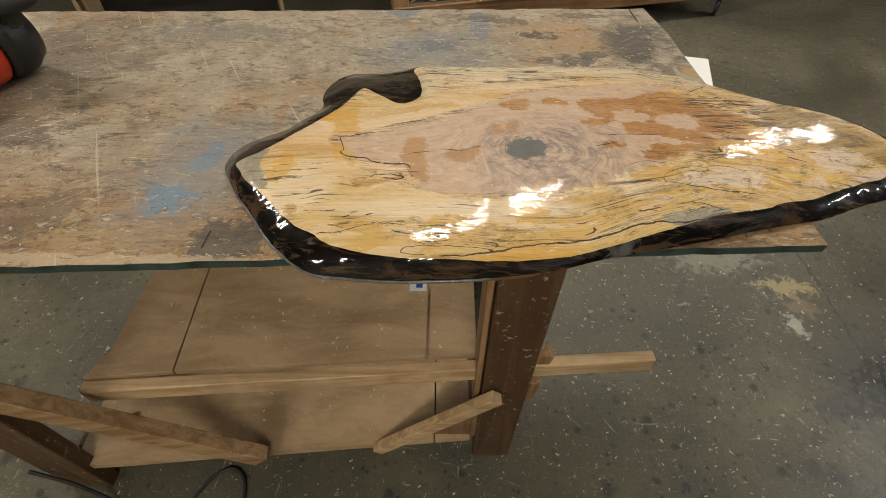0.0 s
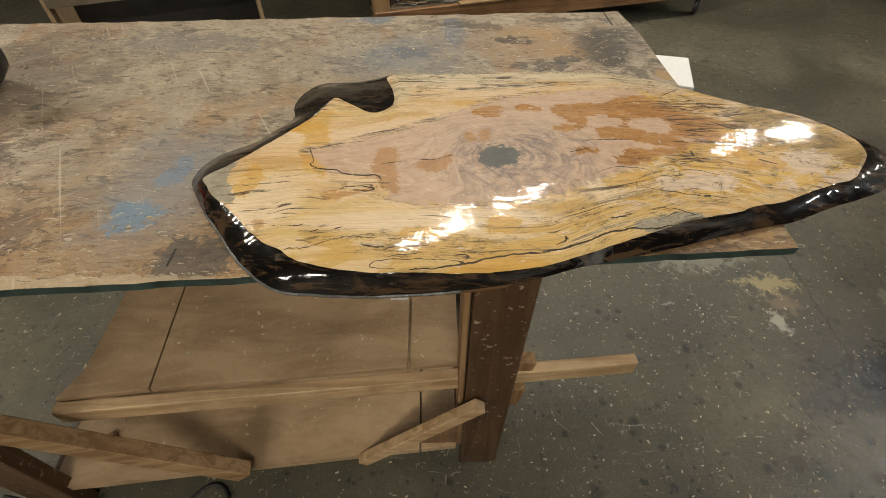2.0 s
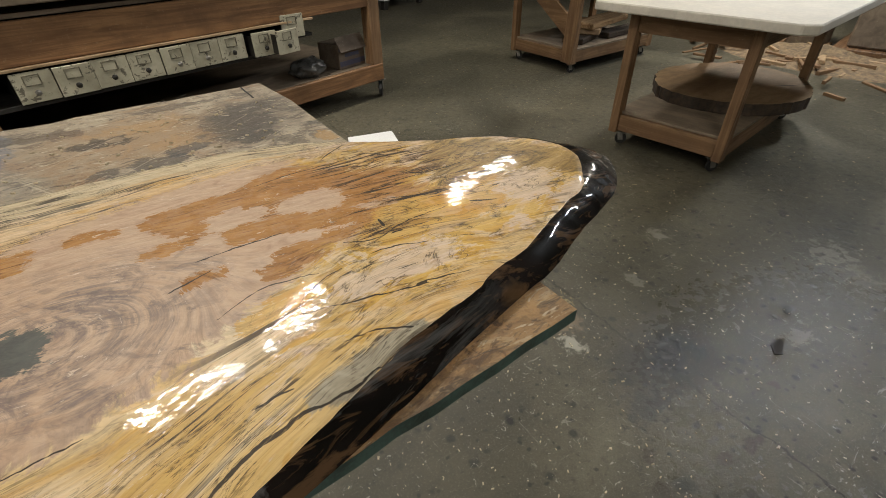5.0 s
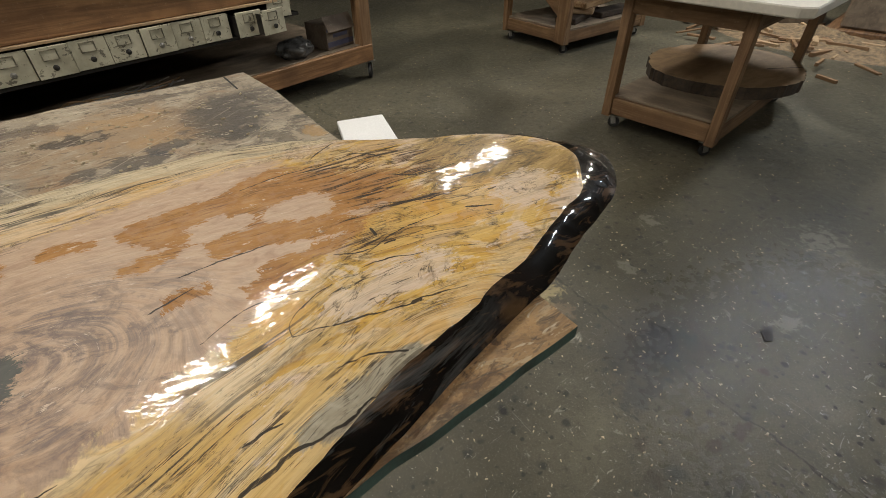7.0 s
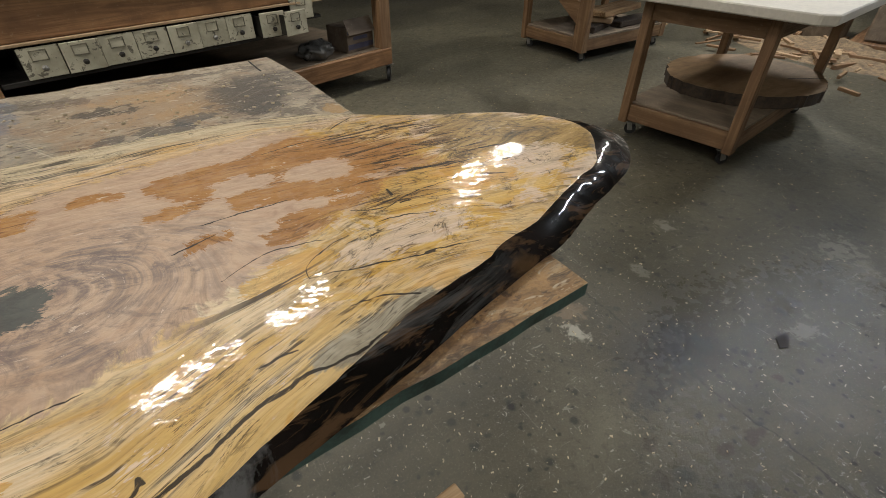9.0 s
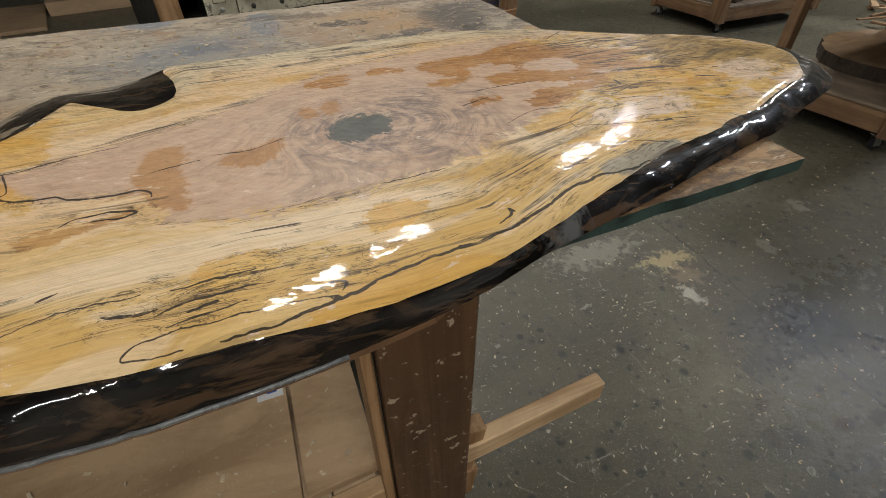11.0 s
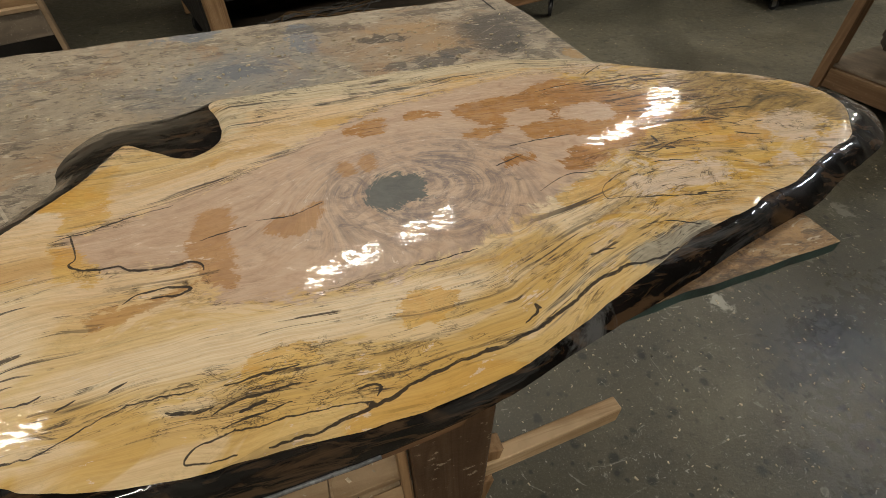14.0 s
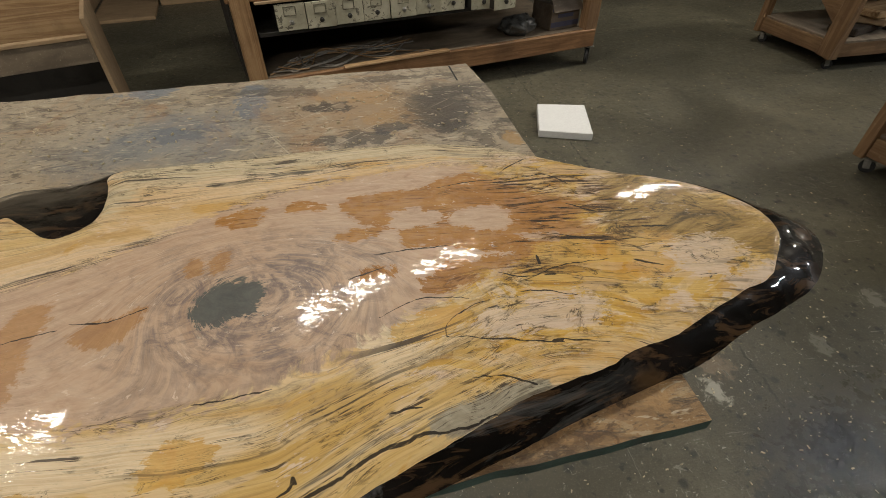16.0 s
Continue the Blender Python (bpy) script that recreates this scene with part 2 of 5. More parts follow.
    spot(0.36, 1.36, 0.08, 0.025, (0.07, 0.045, 0.03), 0.6, 1.8)
    spot(0.50, 1.145, 0.07, 0.03, (0.05, 0.045, 0.045), 0.7, 2.0)
    spot(0.55, 1.174, 0.035, 0.022, (0.05, 0.05, 0.055), 0.7, 1.8)
    spot(0.665, 1.25, 0.10, 0.12, (0.055, 0.045, 0.037), 0.75, 1.0, True)
    spot(0.66, 1.24, 0.07, 0.08, (0.05, 0.042, 0.034), 0.5, 2.8)
    spot(0.69, 1.13, 0.06, 0.06, (0.05, 0.042, 0.034), 0.55, 2.6)
    spot(0.60, 1.39, 0.10, 0.02, (0.05, 0.035, 0.025), 0.6, 1.8)
    spot(0.735, 1.10, 0.02, 0.03, (0.42, 0.25, 0.09), 0.7, 1.8)
    spot(-0.34, 0.66, 0.08, 0.05, (0.06, 0.045, 0.035), 0.5, 1.6)
    spot(-0.5, 0.86, 0.10, 0.06, (0.07, 0.05, 0.035), 0.6, 1.8)
    spot(-0.30, 1.28, 0.22, 0.06, (0.16, 0.15, 0.14), 0.55, 1.4)
    spot(-0.06, 0.615, 0.06, 0.05, (0.05, 0.047, 0.045), 0.75, 1.0)
    # Broad soft dark brown patch centred near the sander.
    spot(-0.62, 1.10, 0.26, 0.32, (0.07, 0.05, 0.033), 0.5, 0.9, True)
    spot(0.56, 0.66, 0.14, 0.05, (0.11, 0.06, 0.028), 0.6, 2.4)
    spot(0.62, 0.668, 0.15, 0.035, (0.07, 0.042, 0.024), 0.6, 2.8)
    spot(0.66, 0.665, 0.04, 0.03, (0.035, 0.025, 0.018), 0.75, 1.4)
    spot(0.72, 0.66, 0.03, 0.03, (0.40, 0.24, 0.10), 0.5, 2.4)
    spot(0.60, 0.645, 0.05, 0.015, (0.40, 0.25, 0.10), 0.5, 2.4)
    spot(-0.30, 0.578, 0.35, 0.012, (0.50, 0.40, 0.27), 0.6, 1.6)
    # short splits along the grain, dents and long scratches
    for sx, sy, lo_, amt, c_ in ((26, 120, 0.82, 0.6, (0.06, 0.042, 0.03)), (50, 170, 0.82, 0.5, (0.06, 0.042, 0.03)), (34, 120, 0.82, 0.7, (0.55, 0.47, 0.35))):
        tick = noise_of(nt, coords(nt, (sx, sy, 1)), 1.0, 3, 0.6, 0.8)
        col = mix(nt, grey(nt, tick, lo_, lo_ + 0.06, 0.0, amt), col, c_)
    for turn, amt in ((62, 0.5), (-38, 0.4)):
        scr = noise_of(nt, turned(nt, turn, (3, 170, 1)), 1.0, 2, 0.5, 0.1)
        col = mix(nt, sums(nt, "MULTIPLY", grey(nt, scr, 0.90, 0.95, 0.0, amt), grey(nt, big, 0.45, 0.6)), col, (0.58, 0.50, 0.38))
    # pale splinters and flecks
    fl = noise_of(nt, coords(nt, (20, 60, 20)), 1.8, 4, 0.65, 1.0)
    col = mix(nt, sums(nt, "MULTIPLY", grey(nt, fl, 0.80, 0.86), 0.7), col, (0.5, 0.43, 0.32))
    col = mix(nt, grey(nt, fine, 0.75, 0.95, 0.0, 0.35), col, (0.42, 0.36, 0.27))
    nt.links.new(col, b.inputs["Base Color"])
    nt.links.new(grey(nt, mid, 0.1, 0.9, 0.45, 0.7), b.inputs["Roughness"])
    relief(nt, b, sums(nt, "ADD", sums(nt, "ADD", g, small), sums(nt, "MULTIPLY", fine, 0.4)), 0.6, 0.002)
    return m


def slab_face():
    """Spalted wood under wet resin. The mesh carries the grain's own coordinates and the fields of the wood's zones."""
    m, nt, b = graph("spalted_wood_resin")

    def attr(name):
        a = nt.nodes.new("ShaderNodeAttribute")
        a.attribute_name = name
        return a

    fl = attr("grain")
    za, zb = attr("zone_a"), attr("zone_b")
    sa, sb = nt.nodes.new("ShaderNodeSeparateColor"), nt.nodes.new("ShaderNodeSeparateColor")
    nt.links.new(za.outputs["Color"], sa.inputs[0])
    nt.links.new(zb.outputs["Color"], sb.inputs[0])
    heart, orange, knot, yellow = sa.outputs[0], sa.outputs[1], sa.outputs[2], za.outputs["Alpha"]
    pale, crack, figure, tip = sb.outputs[0], sb.outputs[1], sb.outputs[2], zb.outputs["Alpha"]
    zc = attr("zone_c")
    sc_ = nt.nodes.new("ShaderNodeSeparateColor")
    nt.links.new(zc.outputs["Color"], sc_.inputs[0])
    zd = attr("zone_d")
    sd_ = nt.nodes.new("ShaderNodeSeparateColor")
    nt.links.new(zd.outputs["Color"], sd_.inputs[0])
    honey, blush, olive, ash = sd_.outputs[0], sd_.outputs[1], sd_.outputs[2], zd.outputs["Alpha"]
    dense, milky, deep, spots = sc_.outputs[0], sc_.outputs[1], sc_.outputs[2], zc.outputs["Alpha"]
    scorch = attr("zone_e").outputs["Fac"]

    def along(sx, sy):
        mp = nt.nodes.new("ShaderNodeMapping")
        mp.inputs["Scale"].default_value = (sx, sy, 1)
        nt.links.new(fl.outputs["Vector"], mp.inputs["Vector"])
        return mp.outputs["Vector"]

    v = coords(nt)
    broad = noise_of(nt, along(2.5, 26), 1.0, 6, 0.6, 0.8)
    fibre = noise_of(nt, along(14, 420), 1.0, 4, 0.65, 0.3)
    streak = noise_of(nt, along(6, 85), 1.0, 5, 0.62, 1.0)
    streak2 = noise_of(nt, along(9, 170), 1.0, 4, 0.6, 0.8)
    wave = noise_of(nt, along(9, 60), 1.0, 7, 0.72, 1.6)
    blot = noise_of(nt, v, 18.0, 6, 0.66, 0.9)
    blot2 = noise_of(nt, v, 48.0, 5, 0.66, 0.8)
    smear = noise_of(nt, along(22, 60), 1.0, 6, 0.68, 1.4)

    torn = noise_of(nt, along(55, 190), 1.0, 6, 0.75, 1.2)
    ragged = sums(nt, "ADD", sums(nt, "MULTIPLY", smear, 0.4), sums(nt, "ADD", sums(nt, "MULTIPLY", blot2, 0.3), sums(nt, "MULTIPLY", torn, 0.3)))

    def edge(field, jitter, lo, hi, amount=1.0, wild=0.55):
        f = sums(nt, "ADD", field, sums(nt, "MULTIPLY", sums(nt, "SUBTRACT", jitter, 0.5), wild))
        return grey(nt, f, lo, hi, 0.0, amount)

    cream = ramp(nt, broad, (0.1, (0.56, 0.36, 0.15)), (0.5, (0.67, 0.48, 0.26)), (0.9, (0.73, 0.58, 0.40)))
    gold = ramp(nt, broad, (0.05, (0.53, 0.335, 0.10)), (0.35, (0.61, 0.42, 0.165)), (0.62, (0.68, 0.505, 0.26)), (0.9, (0.75, 0.63, 0.44)))
    mauve = ramp(nt, smear, (0.05, (0.40, 0.265, 0.19)), (0.4, (0.51, 0.36, 0.255)), (0.95, (0.60, 0.45, 0.34)))
    amber = ramp(nt, sums(nt, "ADD", sums(nt, "MULTIPLY", streak, 0.3), sums(nt, "MULTIPLY", blot, 0.7)), (0.1, (0.25, 0.10, 0.02)), (0.45, (0.38, 0.17, 0.032)), (0.9, (0.51, 0.265, 0.07)))
    col = mix(nt, edge(yellow, broad, 0.36, 0.60), cream, gold)
    # honey patches with crisp borders in the sapwood
    patch = noise_of(nt, along(5, 13), 1.0, 5, 0.62, 1.0)
    col = mix(nt, sums(nt, "MULTIPLY", grey(nt, patch, 0.62, 0.68), 0.55), col, (0.60, 0.33, 0.055))
    col = mix(nt, sums(nt, "MULTIPLY", grey(nt, patch, 0.36, 0.30), 0.5), col, (0.74, 0.60, 0.42))
    col = mix(nt, edge(deep, patch, 0.42, 0.58, 0.7), col, (0.57, 0.36, 0.10))
    col = mix(nt, edge(milky, patch, 0.34, 0.56, 0.85), col, mix(nt, fibre, (0.71, 0.55, 0.34), (0.76, 0.64, 0.46)))
    col = mix(nt, edge(heart, ragged, 0.42, 0.54, 0.95, 1.0), col, mauve)
    swirl = sums(nt, "MULTIPLY", edge(figure, blot, 0.25, 0.9), sums(nt, "MULTIPLY", grey(nt, wave, 0.44, 0.76, 0.0, 0.9), grey(nt, blot, 0.36, 0.62, 0.15, 1.0)))
    col = mix(nt, swirl, col, (0.22, 0.175, 0.165))
    smoke = noise_of(nt, coords(nt), 26.0, 7, 0.72, 1.8)
    col = mix(nt, sums(nt, "MULTIPLY", edge(figure, blot, 0.35, 0.85), grey(nt, smoke, 0.52, 0.74, 0.0, 0.75)), col, (0.17, 0.135, 0.135))
    col = mix(nt, sums(nt, "MULTIPLY", edge(figure, wave, 0.3, 0.9), grey(nt, sums(nt, "MULTIPLY", sums(nt, "ADD", blot2, torn), 0.5), 0.46, 0.72, 0.0, 0.75)), col, (0.22, 0.17, 0.155))
    lobes = sums(nt, "ADD", sums(nt, "MULTIPLY", ragged, 0.75), sums(nt, "MULTIPLY", blot, 0.25))
    col = mix(nt, sums(nt, "MULTIPLY", edge(orange, lobes, 0.46, 0.51, 0.95, 1.7), grey(nt, sums(nt, "MULTIPLY", sums(nt, "ADD", blot2, smear), 0.5), 0.36, 0.54, 0.78, 1.0)), col, amber)
    col = mix(nt, edge(spots, lobes, 0.44, 0.54, 0.62, 1.8), col, amber)
    col = mix(nt, edge(pale, streak, 0.38, 0.66, 0.8), col, ramp(nt, streak2, (0.15, (0.26, 0.22, 0.15)), (0.4, (0.58, 0.50, 0.34)), (0.9, (0.72, 0.64, 0.47))))
    # mottled, half-decayed end
    web = noise_of(nt, along(9, 15), 1.0, 6, 0.65, 1.4)
    cloud = noise_of(nt, coords(nt, (1, 1.6, 1)), 6.0, 8, 0.68, 1.2)
    dirt = noise_of(nt, turned(nt, -14, (1, 3.2, 1)), 9.0, 9, 0.74, 1.0)
    mot = ramp(nt, cloud, (0.36, (0.67, 0.53, 0.42)), (0.49, (0.70, 0.54, 0.33)), (0.53, (0.64, 0.405, 0.085)), (0.66, (0.58, 0.335, 0.05)), (0.76, (0.68, 0.51, 0.28)))
    mot = mix(nt, grey(nt, blot2, 0.62, 0.85, 0.0, 0.6), mot, (0.42, 0.215, 0.035))
    mot = mix(nt, grey(nt, dirt, 0.60, 0.74, 0.0, 0.5), mot, (0.27, 0.155, 0.035))
    mot = mix(nt, grey(nt, dirt, 0.76, 0.84, 0.0, 0.9), mot, (0.05, 0.036, 0.018))
    col = mix(nt, edge(tip, smear, 0.26, 0.42, 0.95, 0.5), col, mot)
    col = mix(nt, edge(olive, dirt, 0.40, 0.62, 0.85, 0.7), col, mix(nt, dirt, (0.42, 0.27, 0.09), (0.10, 0.075, 0.03)))
    col = mix(nt, edge(honey, lobes, 0.45, 0.52, 0.75, 1.8), col, ramp(nt, blot, (0.2, (0.58, 0.29, 0.035)), (0.8, (0.66, 0.43, 0.12))))
    col = mix(nt, edge(blush, ragged, 0.46, 0.56, 0.6, 2.6), col, mix(nt, blot2, (0.50, 0.39, 0.30), (0.68, 0.54, 0.43)))
    col = mix(nt, edge(ash, ragged, 0.42, 0.56, 0.85, 0.8), col, mix(nt, blot2, (0.20, 0.18, 0.135), (0.42, 0.38, 0.29)))
    # half-rotten chunks, each of its own tint, some parted by black seams
    warp = node(nt, "ShaderNodeTexNoise", Vector=along(30, 60), Scale=1.0, Detail=5.0, Roughness=0.7).outputs["Color"]
    cell = mix(nt, 0.45, along(20, 70), warp, "ADD")
    vor = node(nt, "ShaderNodeTexVoronoi", Vector=cell, Scale=1.0, Randomness=1.0)
    rim_v = nt.nodes.new("ShaderNodeTexVoronoi")
    rim_v.feature = "DISTANCE_TO_EDGE"
    nt.links.new(cell, rim_v.inputs["Vector"])
    rim_v.inputs["Scale"].default_value = 1.0
    tint = nt.nodes.new("ShaderNodeSeparateColor")
    nt.links.new(vor.outputs["Color"], tint.inputs[0])
    chunk = ramp(nt, tint.outputs[0], (0.05, (0.66, 0.43, 0.11)), (0.3, (0.72, 0.55, 0.30)), (0.5, (0.62, 0.46, 0.34)), (0.65, (0.68, 0.47, 0.16)), (0.85, (0.45, 0.24, 0.05)), (1.0, (0.30, 0.17, 0.05)))
    rot = sums(nt, "MULTIPLY", grey(nt, tip, 0.2, 0.55, 0.0, 0.55), grey(nt, tint.outputs[1], 0.3, 0.5))
    col = mix(nt, rot, col, chunk)
    seam = sums(nt, "MULTIPLY", grey(nt, rim_v.outputs["Distance"], 0.0, 0.06, 1.0, 0.0), sums(nt, "MULTIPLY", grey(nt, tip, 0.2, 0.5, 0.0, 0.9), grey(nt, blot, 0.50, 0.68)))
    col = mix(nt, seam, col, (0.06, 0.04, 0.02))
    col = mix(nt, edge(olive, dirt, 0.36, 0.66, 0.8, 0.8), col, ramp(nt, dirt, (0.3, (0.50, 0.34, 0.12)), (0.55, (0.30, 0.19, 0.06)), (0.75, (0.09, 0.065, 0.03))))
    col = mix(nt, edge(blush, ragged, 0.46, 0.56, 0.6, 2.6), col, mix(nt, blot2, (0.60, 0.47, 0.36), (0.75, 0.62, 0.49)))
    col = mix(nt, edge(ash, ragged, 0.42, 0.56, 0.85, 0.8), col, mix(nt, blot2, (0.24, 0.215, 0.16), (0.46, 0.42, 0.33)))
    # brown scorch running along the grain beside the rust
    burn = noise_of(nt, along(11, 75), 1.0, 8, 0.72, 1.5)
    col = mix(nt, sums(nt, "MULTIPLY", grey(nt, burn, 0.60, 0.82, 0.0, 0.95), edge(orange, lobes, 0.25, 0.6, 0.9, 0.6)), col, (0.12, 0.05, 0.015))
    col = mix(nt, sums(nt, "MULTIPLY", grey(nt, burn, 0.46, 0.66, 0.0, 0.8), edge(scorch, ragged, 0.35, 0.7, 0.9, 0.9)), col, (0.20, 0.09, 0.022))
    col = mix(nt, sums(nt, "MULTIPLY", grey(nt, burn, 0.62, 0.72, 0.0, 0.95), edge(scorch, ragged, 0.3, 0.6, 1.0, 0.9)), col, (0.03, 0.02, 0.012))
    net = grey(nt, sums(nt, "ABSOLUTE", sums(nt, "SUBTRACT", web, 0.5), 0.0), 0.0, 0.03, 1.0, 0.0)
    col = mix(nt, sums(nt, "MULTIPLY", sums(nt, "MULTIPLY", net, grey(nt, blot, 0.35, 0.55)), grey(nt, tip, 0.15, 0.5, 0.0, 0.9)), col, (0.05, 0.036, 0.02))
    # fibre and dark spalting streaks
    calm = sums(nt, "MULTIPLY", edge(dense, broad, 0.22, 0.62, 1.0, 0.5), sums(nt, "MULTIPLY", grey(nt, figure, 0.12, 0.55, 1.0, 0.10), grey(nt, tip, 0.12, 0.45, 1.0, 0.12)))
    col = mix(nt, sums(nt, "MULTIPLY", grey(nt, fibre, 0.15, 0.7, 0.36, 0.0), grey(nt, heart, 0.25, 0.75, 0.7, 0.2)), col, (0.45, 0.27, 0.13), "MULTIPLY")
    zone = grey(nt, broad, 0.45, 0.70, 0.0, 1.0)
    sp = sums(nt, "MULTIPLY", sums(nt, "MULTIPLY", grey(nt, streak, 0.60, 0.74), zone), calm)
    sp2 = sums(nt, "MULTIPLY", sums(nt, "MULTIPLY", grey(nt, streak2, 0.64, 0.76), grey(nt, broad, 0.3, 0.55, 0.2, 1.0)), calm)
    col = mix(nt, sums(nt, "MULTIPLY", sp, 0.85), col, (0.085, 0.07, 0.06))
    col = mix(nt, sums(nt, "MULTIPLY", sp2, 0.9), col, (0.045, 0.03, 0.02))
    flame = noise_of(nt, along(6.5, 105), 1.0, 5, 0.6, 1.1)
    col = mix(nt, sums(nt, "MULTIPLY", grey(nt, flame, 0.68, 0.73, 0.0, 0.9), sums(nt, "MULTIPLY", grey(nt, heart, 0.2, 0.6, 1.0, 0.25), sums(nt, "MULTIPLY", grey(nt, sums(nt, "ADD", sums(nt, "ADD", calm, milky), tip), 0.1, 0.5, 0.35, 1.0), sums(nt, "MULTIPLY", grey(nt, tip, 0.2, 0.5, 1.0, 0.3), grey(nt, cloud, 0.42, 0.58, 0.1, 1.0))))), col, (0.04, 0.028, 0.02))
    dark = sums(nt, "MULTIPLY", grey(nt, wave, 0.74, 0.82), grey(nt, tip, 0.10, 0.45, 0.0, 0.9))
    col = mix(nt, dark, col, (0.035, 0.027, 0.016))
    for sx, sy, lo_, w_, amt in ((3.0, 36, 0.38, 0.030, 0.9), (7, 26, 0.46, 0.022, 0.9), (13, 40, 0.52, 0.022, 0.9), (24, 34, 0.62, 0.030, 0.9)):
        vein = noise_of(nt, along(sx, sy), 1.0, 6, 0.62, 2.0)
        thin = grey(nt, sums(nt, "ABSOLUTE", sums(nt, "SUBTRACT", vein, 0.5), 0.0), 0.0, w_, 1.0, 0.0)
        on = sums(nt, "MULTIPLY", grey(nt, blot, lo_, lo_ + 0.15, 0.0, amt), grey(nt, calm, 0.0, 0.6, 0.12, 1.0))
        col = mix(nt, sums(nt, "MULTIPLY", thin, on), col, (0.035, 0.024, 0.016))
    col = mix(nt, sums(nt, "MULTIPLY", edge(crack, blot2, 0.86, 0.91, 0.95, 0.12), grey(nt, torn, 0.1, 0.35, 0.55, 1.0)), col, (0.016, 0.012, 0.010))
    col = mix(nt, edge(knot, ragged, 0.46, 0.54, 0.95, 1.1), col, mix(nt, blot2, (0.06, 0.07, 0.07), (0.125, 0.13, 0.12)))
    nt.links.new(col, b.inputs["Base Color"])
    b.inputs["Roughness"].default_value = 0.45
    ripple_ = noise_of(nt, along(40, 150), 1.0, 3, 0.6, 0.8)
    b.inputs["Specular IOR Level"].default_value = 0.2
    brush = noise_of(nt, turned(nt, 24, (60, 210, 1)), 1.0, 5, 0.7, 0.9)
    swell = noise_of(nt, turned(nt, 24, (30, 110, 1)), 1.0, 3, 0.55, 0.9)
    wet = sums(nt, "ADD", sums(nt, "MULTIPLY", brush, 0.62), sums(nt, "MULTIPLY", sums(nt, "ADD", smear, ripple_), 0.19))
    nt.links.new(grey(nt, wet, 0.51, 0.57, 0.02, 0.9), b.inputs["Coat Weight"])
    nt.links.new(grey(nt, blot, 0.30, 0.85, 0.008, 0.02), b.inputs["Coat Roughness"])
    b.inputs["Coat IOR"].default_value = 1.5
    ripple = noise_of(nt, along(26, 120), 1.0, 3, 0.5, 0.6)
    bubble = noise_of(nt, v, 260.0, 2, 0.5)
    h = sums(nt, "ADD", sums(nt, "ADD", ripple, sums(nt, "MULTIPLY", blot, 0.8)), sums(nt, "ADD", sums(nt, "MULTIPLY", bubble, 0.35), sums(nt, "MULTIPLY", swell, 0.7)))
    bm_ = node(nt, "ShaderNodeBump", Strength=0.021, Distance=0.002, Height=h)
    nt.links.new(bm_.outputs["Normal"], b.inputs["Coat Normal"])
    nt.links.new(bm_.outputs["Normal"], b.inputs["Normal"])
    return m


def bark_resin():
    m, nt, b = graph("black_bark_resin")
    v = coords(nt)
    n1, n2 = noise_of(nt, coords(nt, (1, 1, 2.0)), 16.0, 4, 0.5, 0.6), noise_of(nt, v, 60.0, 3, 0.5)
    col = ramp(nt, n1, (0.4, (0.004, 0.0035, 0.003)), (0.75, (0.010, 0.007, 0.006)), (0.97, (0.06, 0.036, 0.018)))
    n3 = noise_of(nt, coords(nt, (14, 60, 90)), 1.0, 5, 0.65, 1.0)
    col = mix(nt, grey(nt, n3, 0.54, 0.76, 0.0, 0.8), col, (0.075, 0.043, 0.022))
    n4 = noise_of(nt, coords(nt, (4, 12, 40)), 1.0, 6, 0.7, 1.4)
    sepb = nt.nodes.new("ShaderNodeSeparateXYZ")
    nt.links.new(v, sepb.inputs[0])
    dull = sums(nt, "MULTIPLY", grey(nt, sums(nt, "ABSOLUTE", sums(nt, "SUBTRACT", sepb.outputs[0], 0.52), 0.0), 0.06, 0.20, 1.0, 0.04), grey(nt, n4, 0.42, 0.72, 0.0, 0.8))
    dull2 = sums(nt, "MULTIPLY", grey(nt, sums(nt, "SUBTRACT", sepb.outputs[1], sepb.outputs[0]), 0.80, 0.90), grey(nt, n4, 0.30, 0.65, 0.15, 0.85))
    col = mix(nt, dull2, col, (0.10, 0.085, 0.065))
    col = mix(nt, dull, col, (0.11, 0.11, 0.11))
    nt.links.new(col, b.inputs["Base Color"])
    b.inputs["Roughness"].default_value = 0.3
    b.inputs["Coat Weight"].default_value = 1.0
    b.inputs["Coat Roughness"].default_value = 0.03
    nb = relief(nt, b, sums(nt, "ADD", n1, sums(nt, "MULTIPLY", n2, 0.12)), 0.22, 0.004)
    nt.links.new(nb, b.inputs["Coat Normal"])
    b.inputs["Specular IOR Level"].default_value = 0.04
    return m


def panel_wood(name, a, c, rough=0.6):
    """Dusty plywood sheet with faint blotches."""
    m, nt, b = graph(name)
    g = noise_of(nt, coords(nt, (3, 9, 9)), 1.5, 7, 0.65, 0.5)
    blot, fine = noise_of(nt, coords(nt), 4.0, 5, 0.6), noise_of(nt, coords(nt), 110.0, 3, 0.7)
    col = ramp(nt, g, (0.3, a), (0.7, c))
    col = mix(nt, grey(nt, blot, 0.5, 0.95, 0.0, 0.55), col, tuple(x * 0.5 for x in a))
    col = mix(nt, grey(nt, fine, 0.78, 0.95, 0.0, 0.4), col, (0.5, 0.43, 0.33))
    nt.links.new(col, b.inputs["Base Color"])
    b.inputs["Roughness"].default_value = rough
    relief(nt, b, sums(nt, "ADD", g, fine), 0.25)
    return m


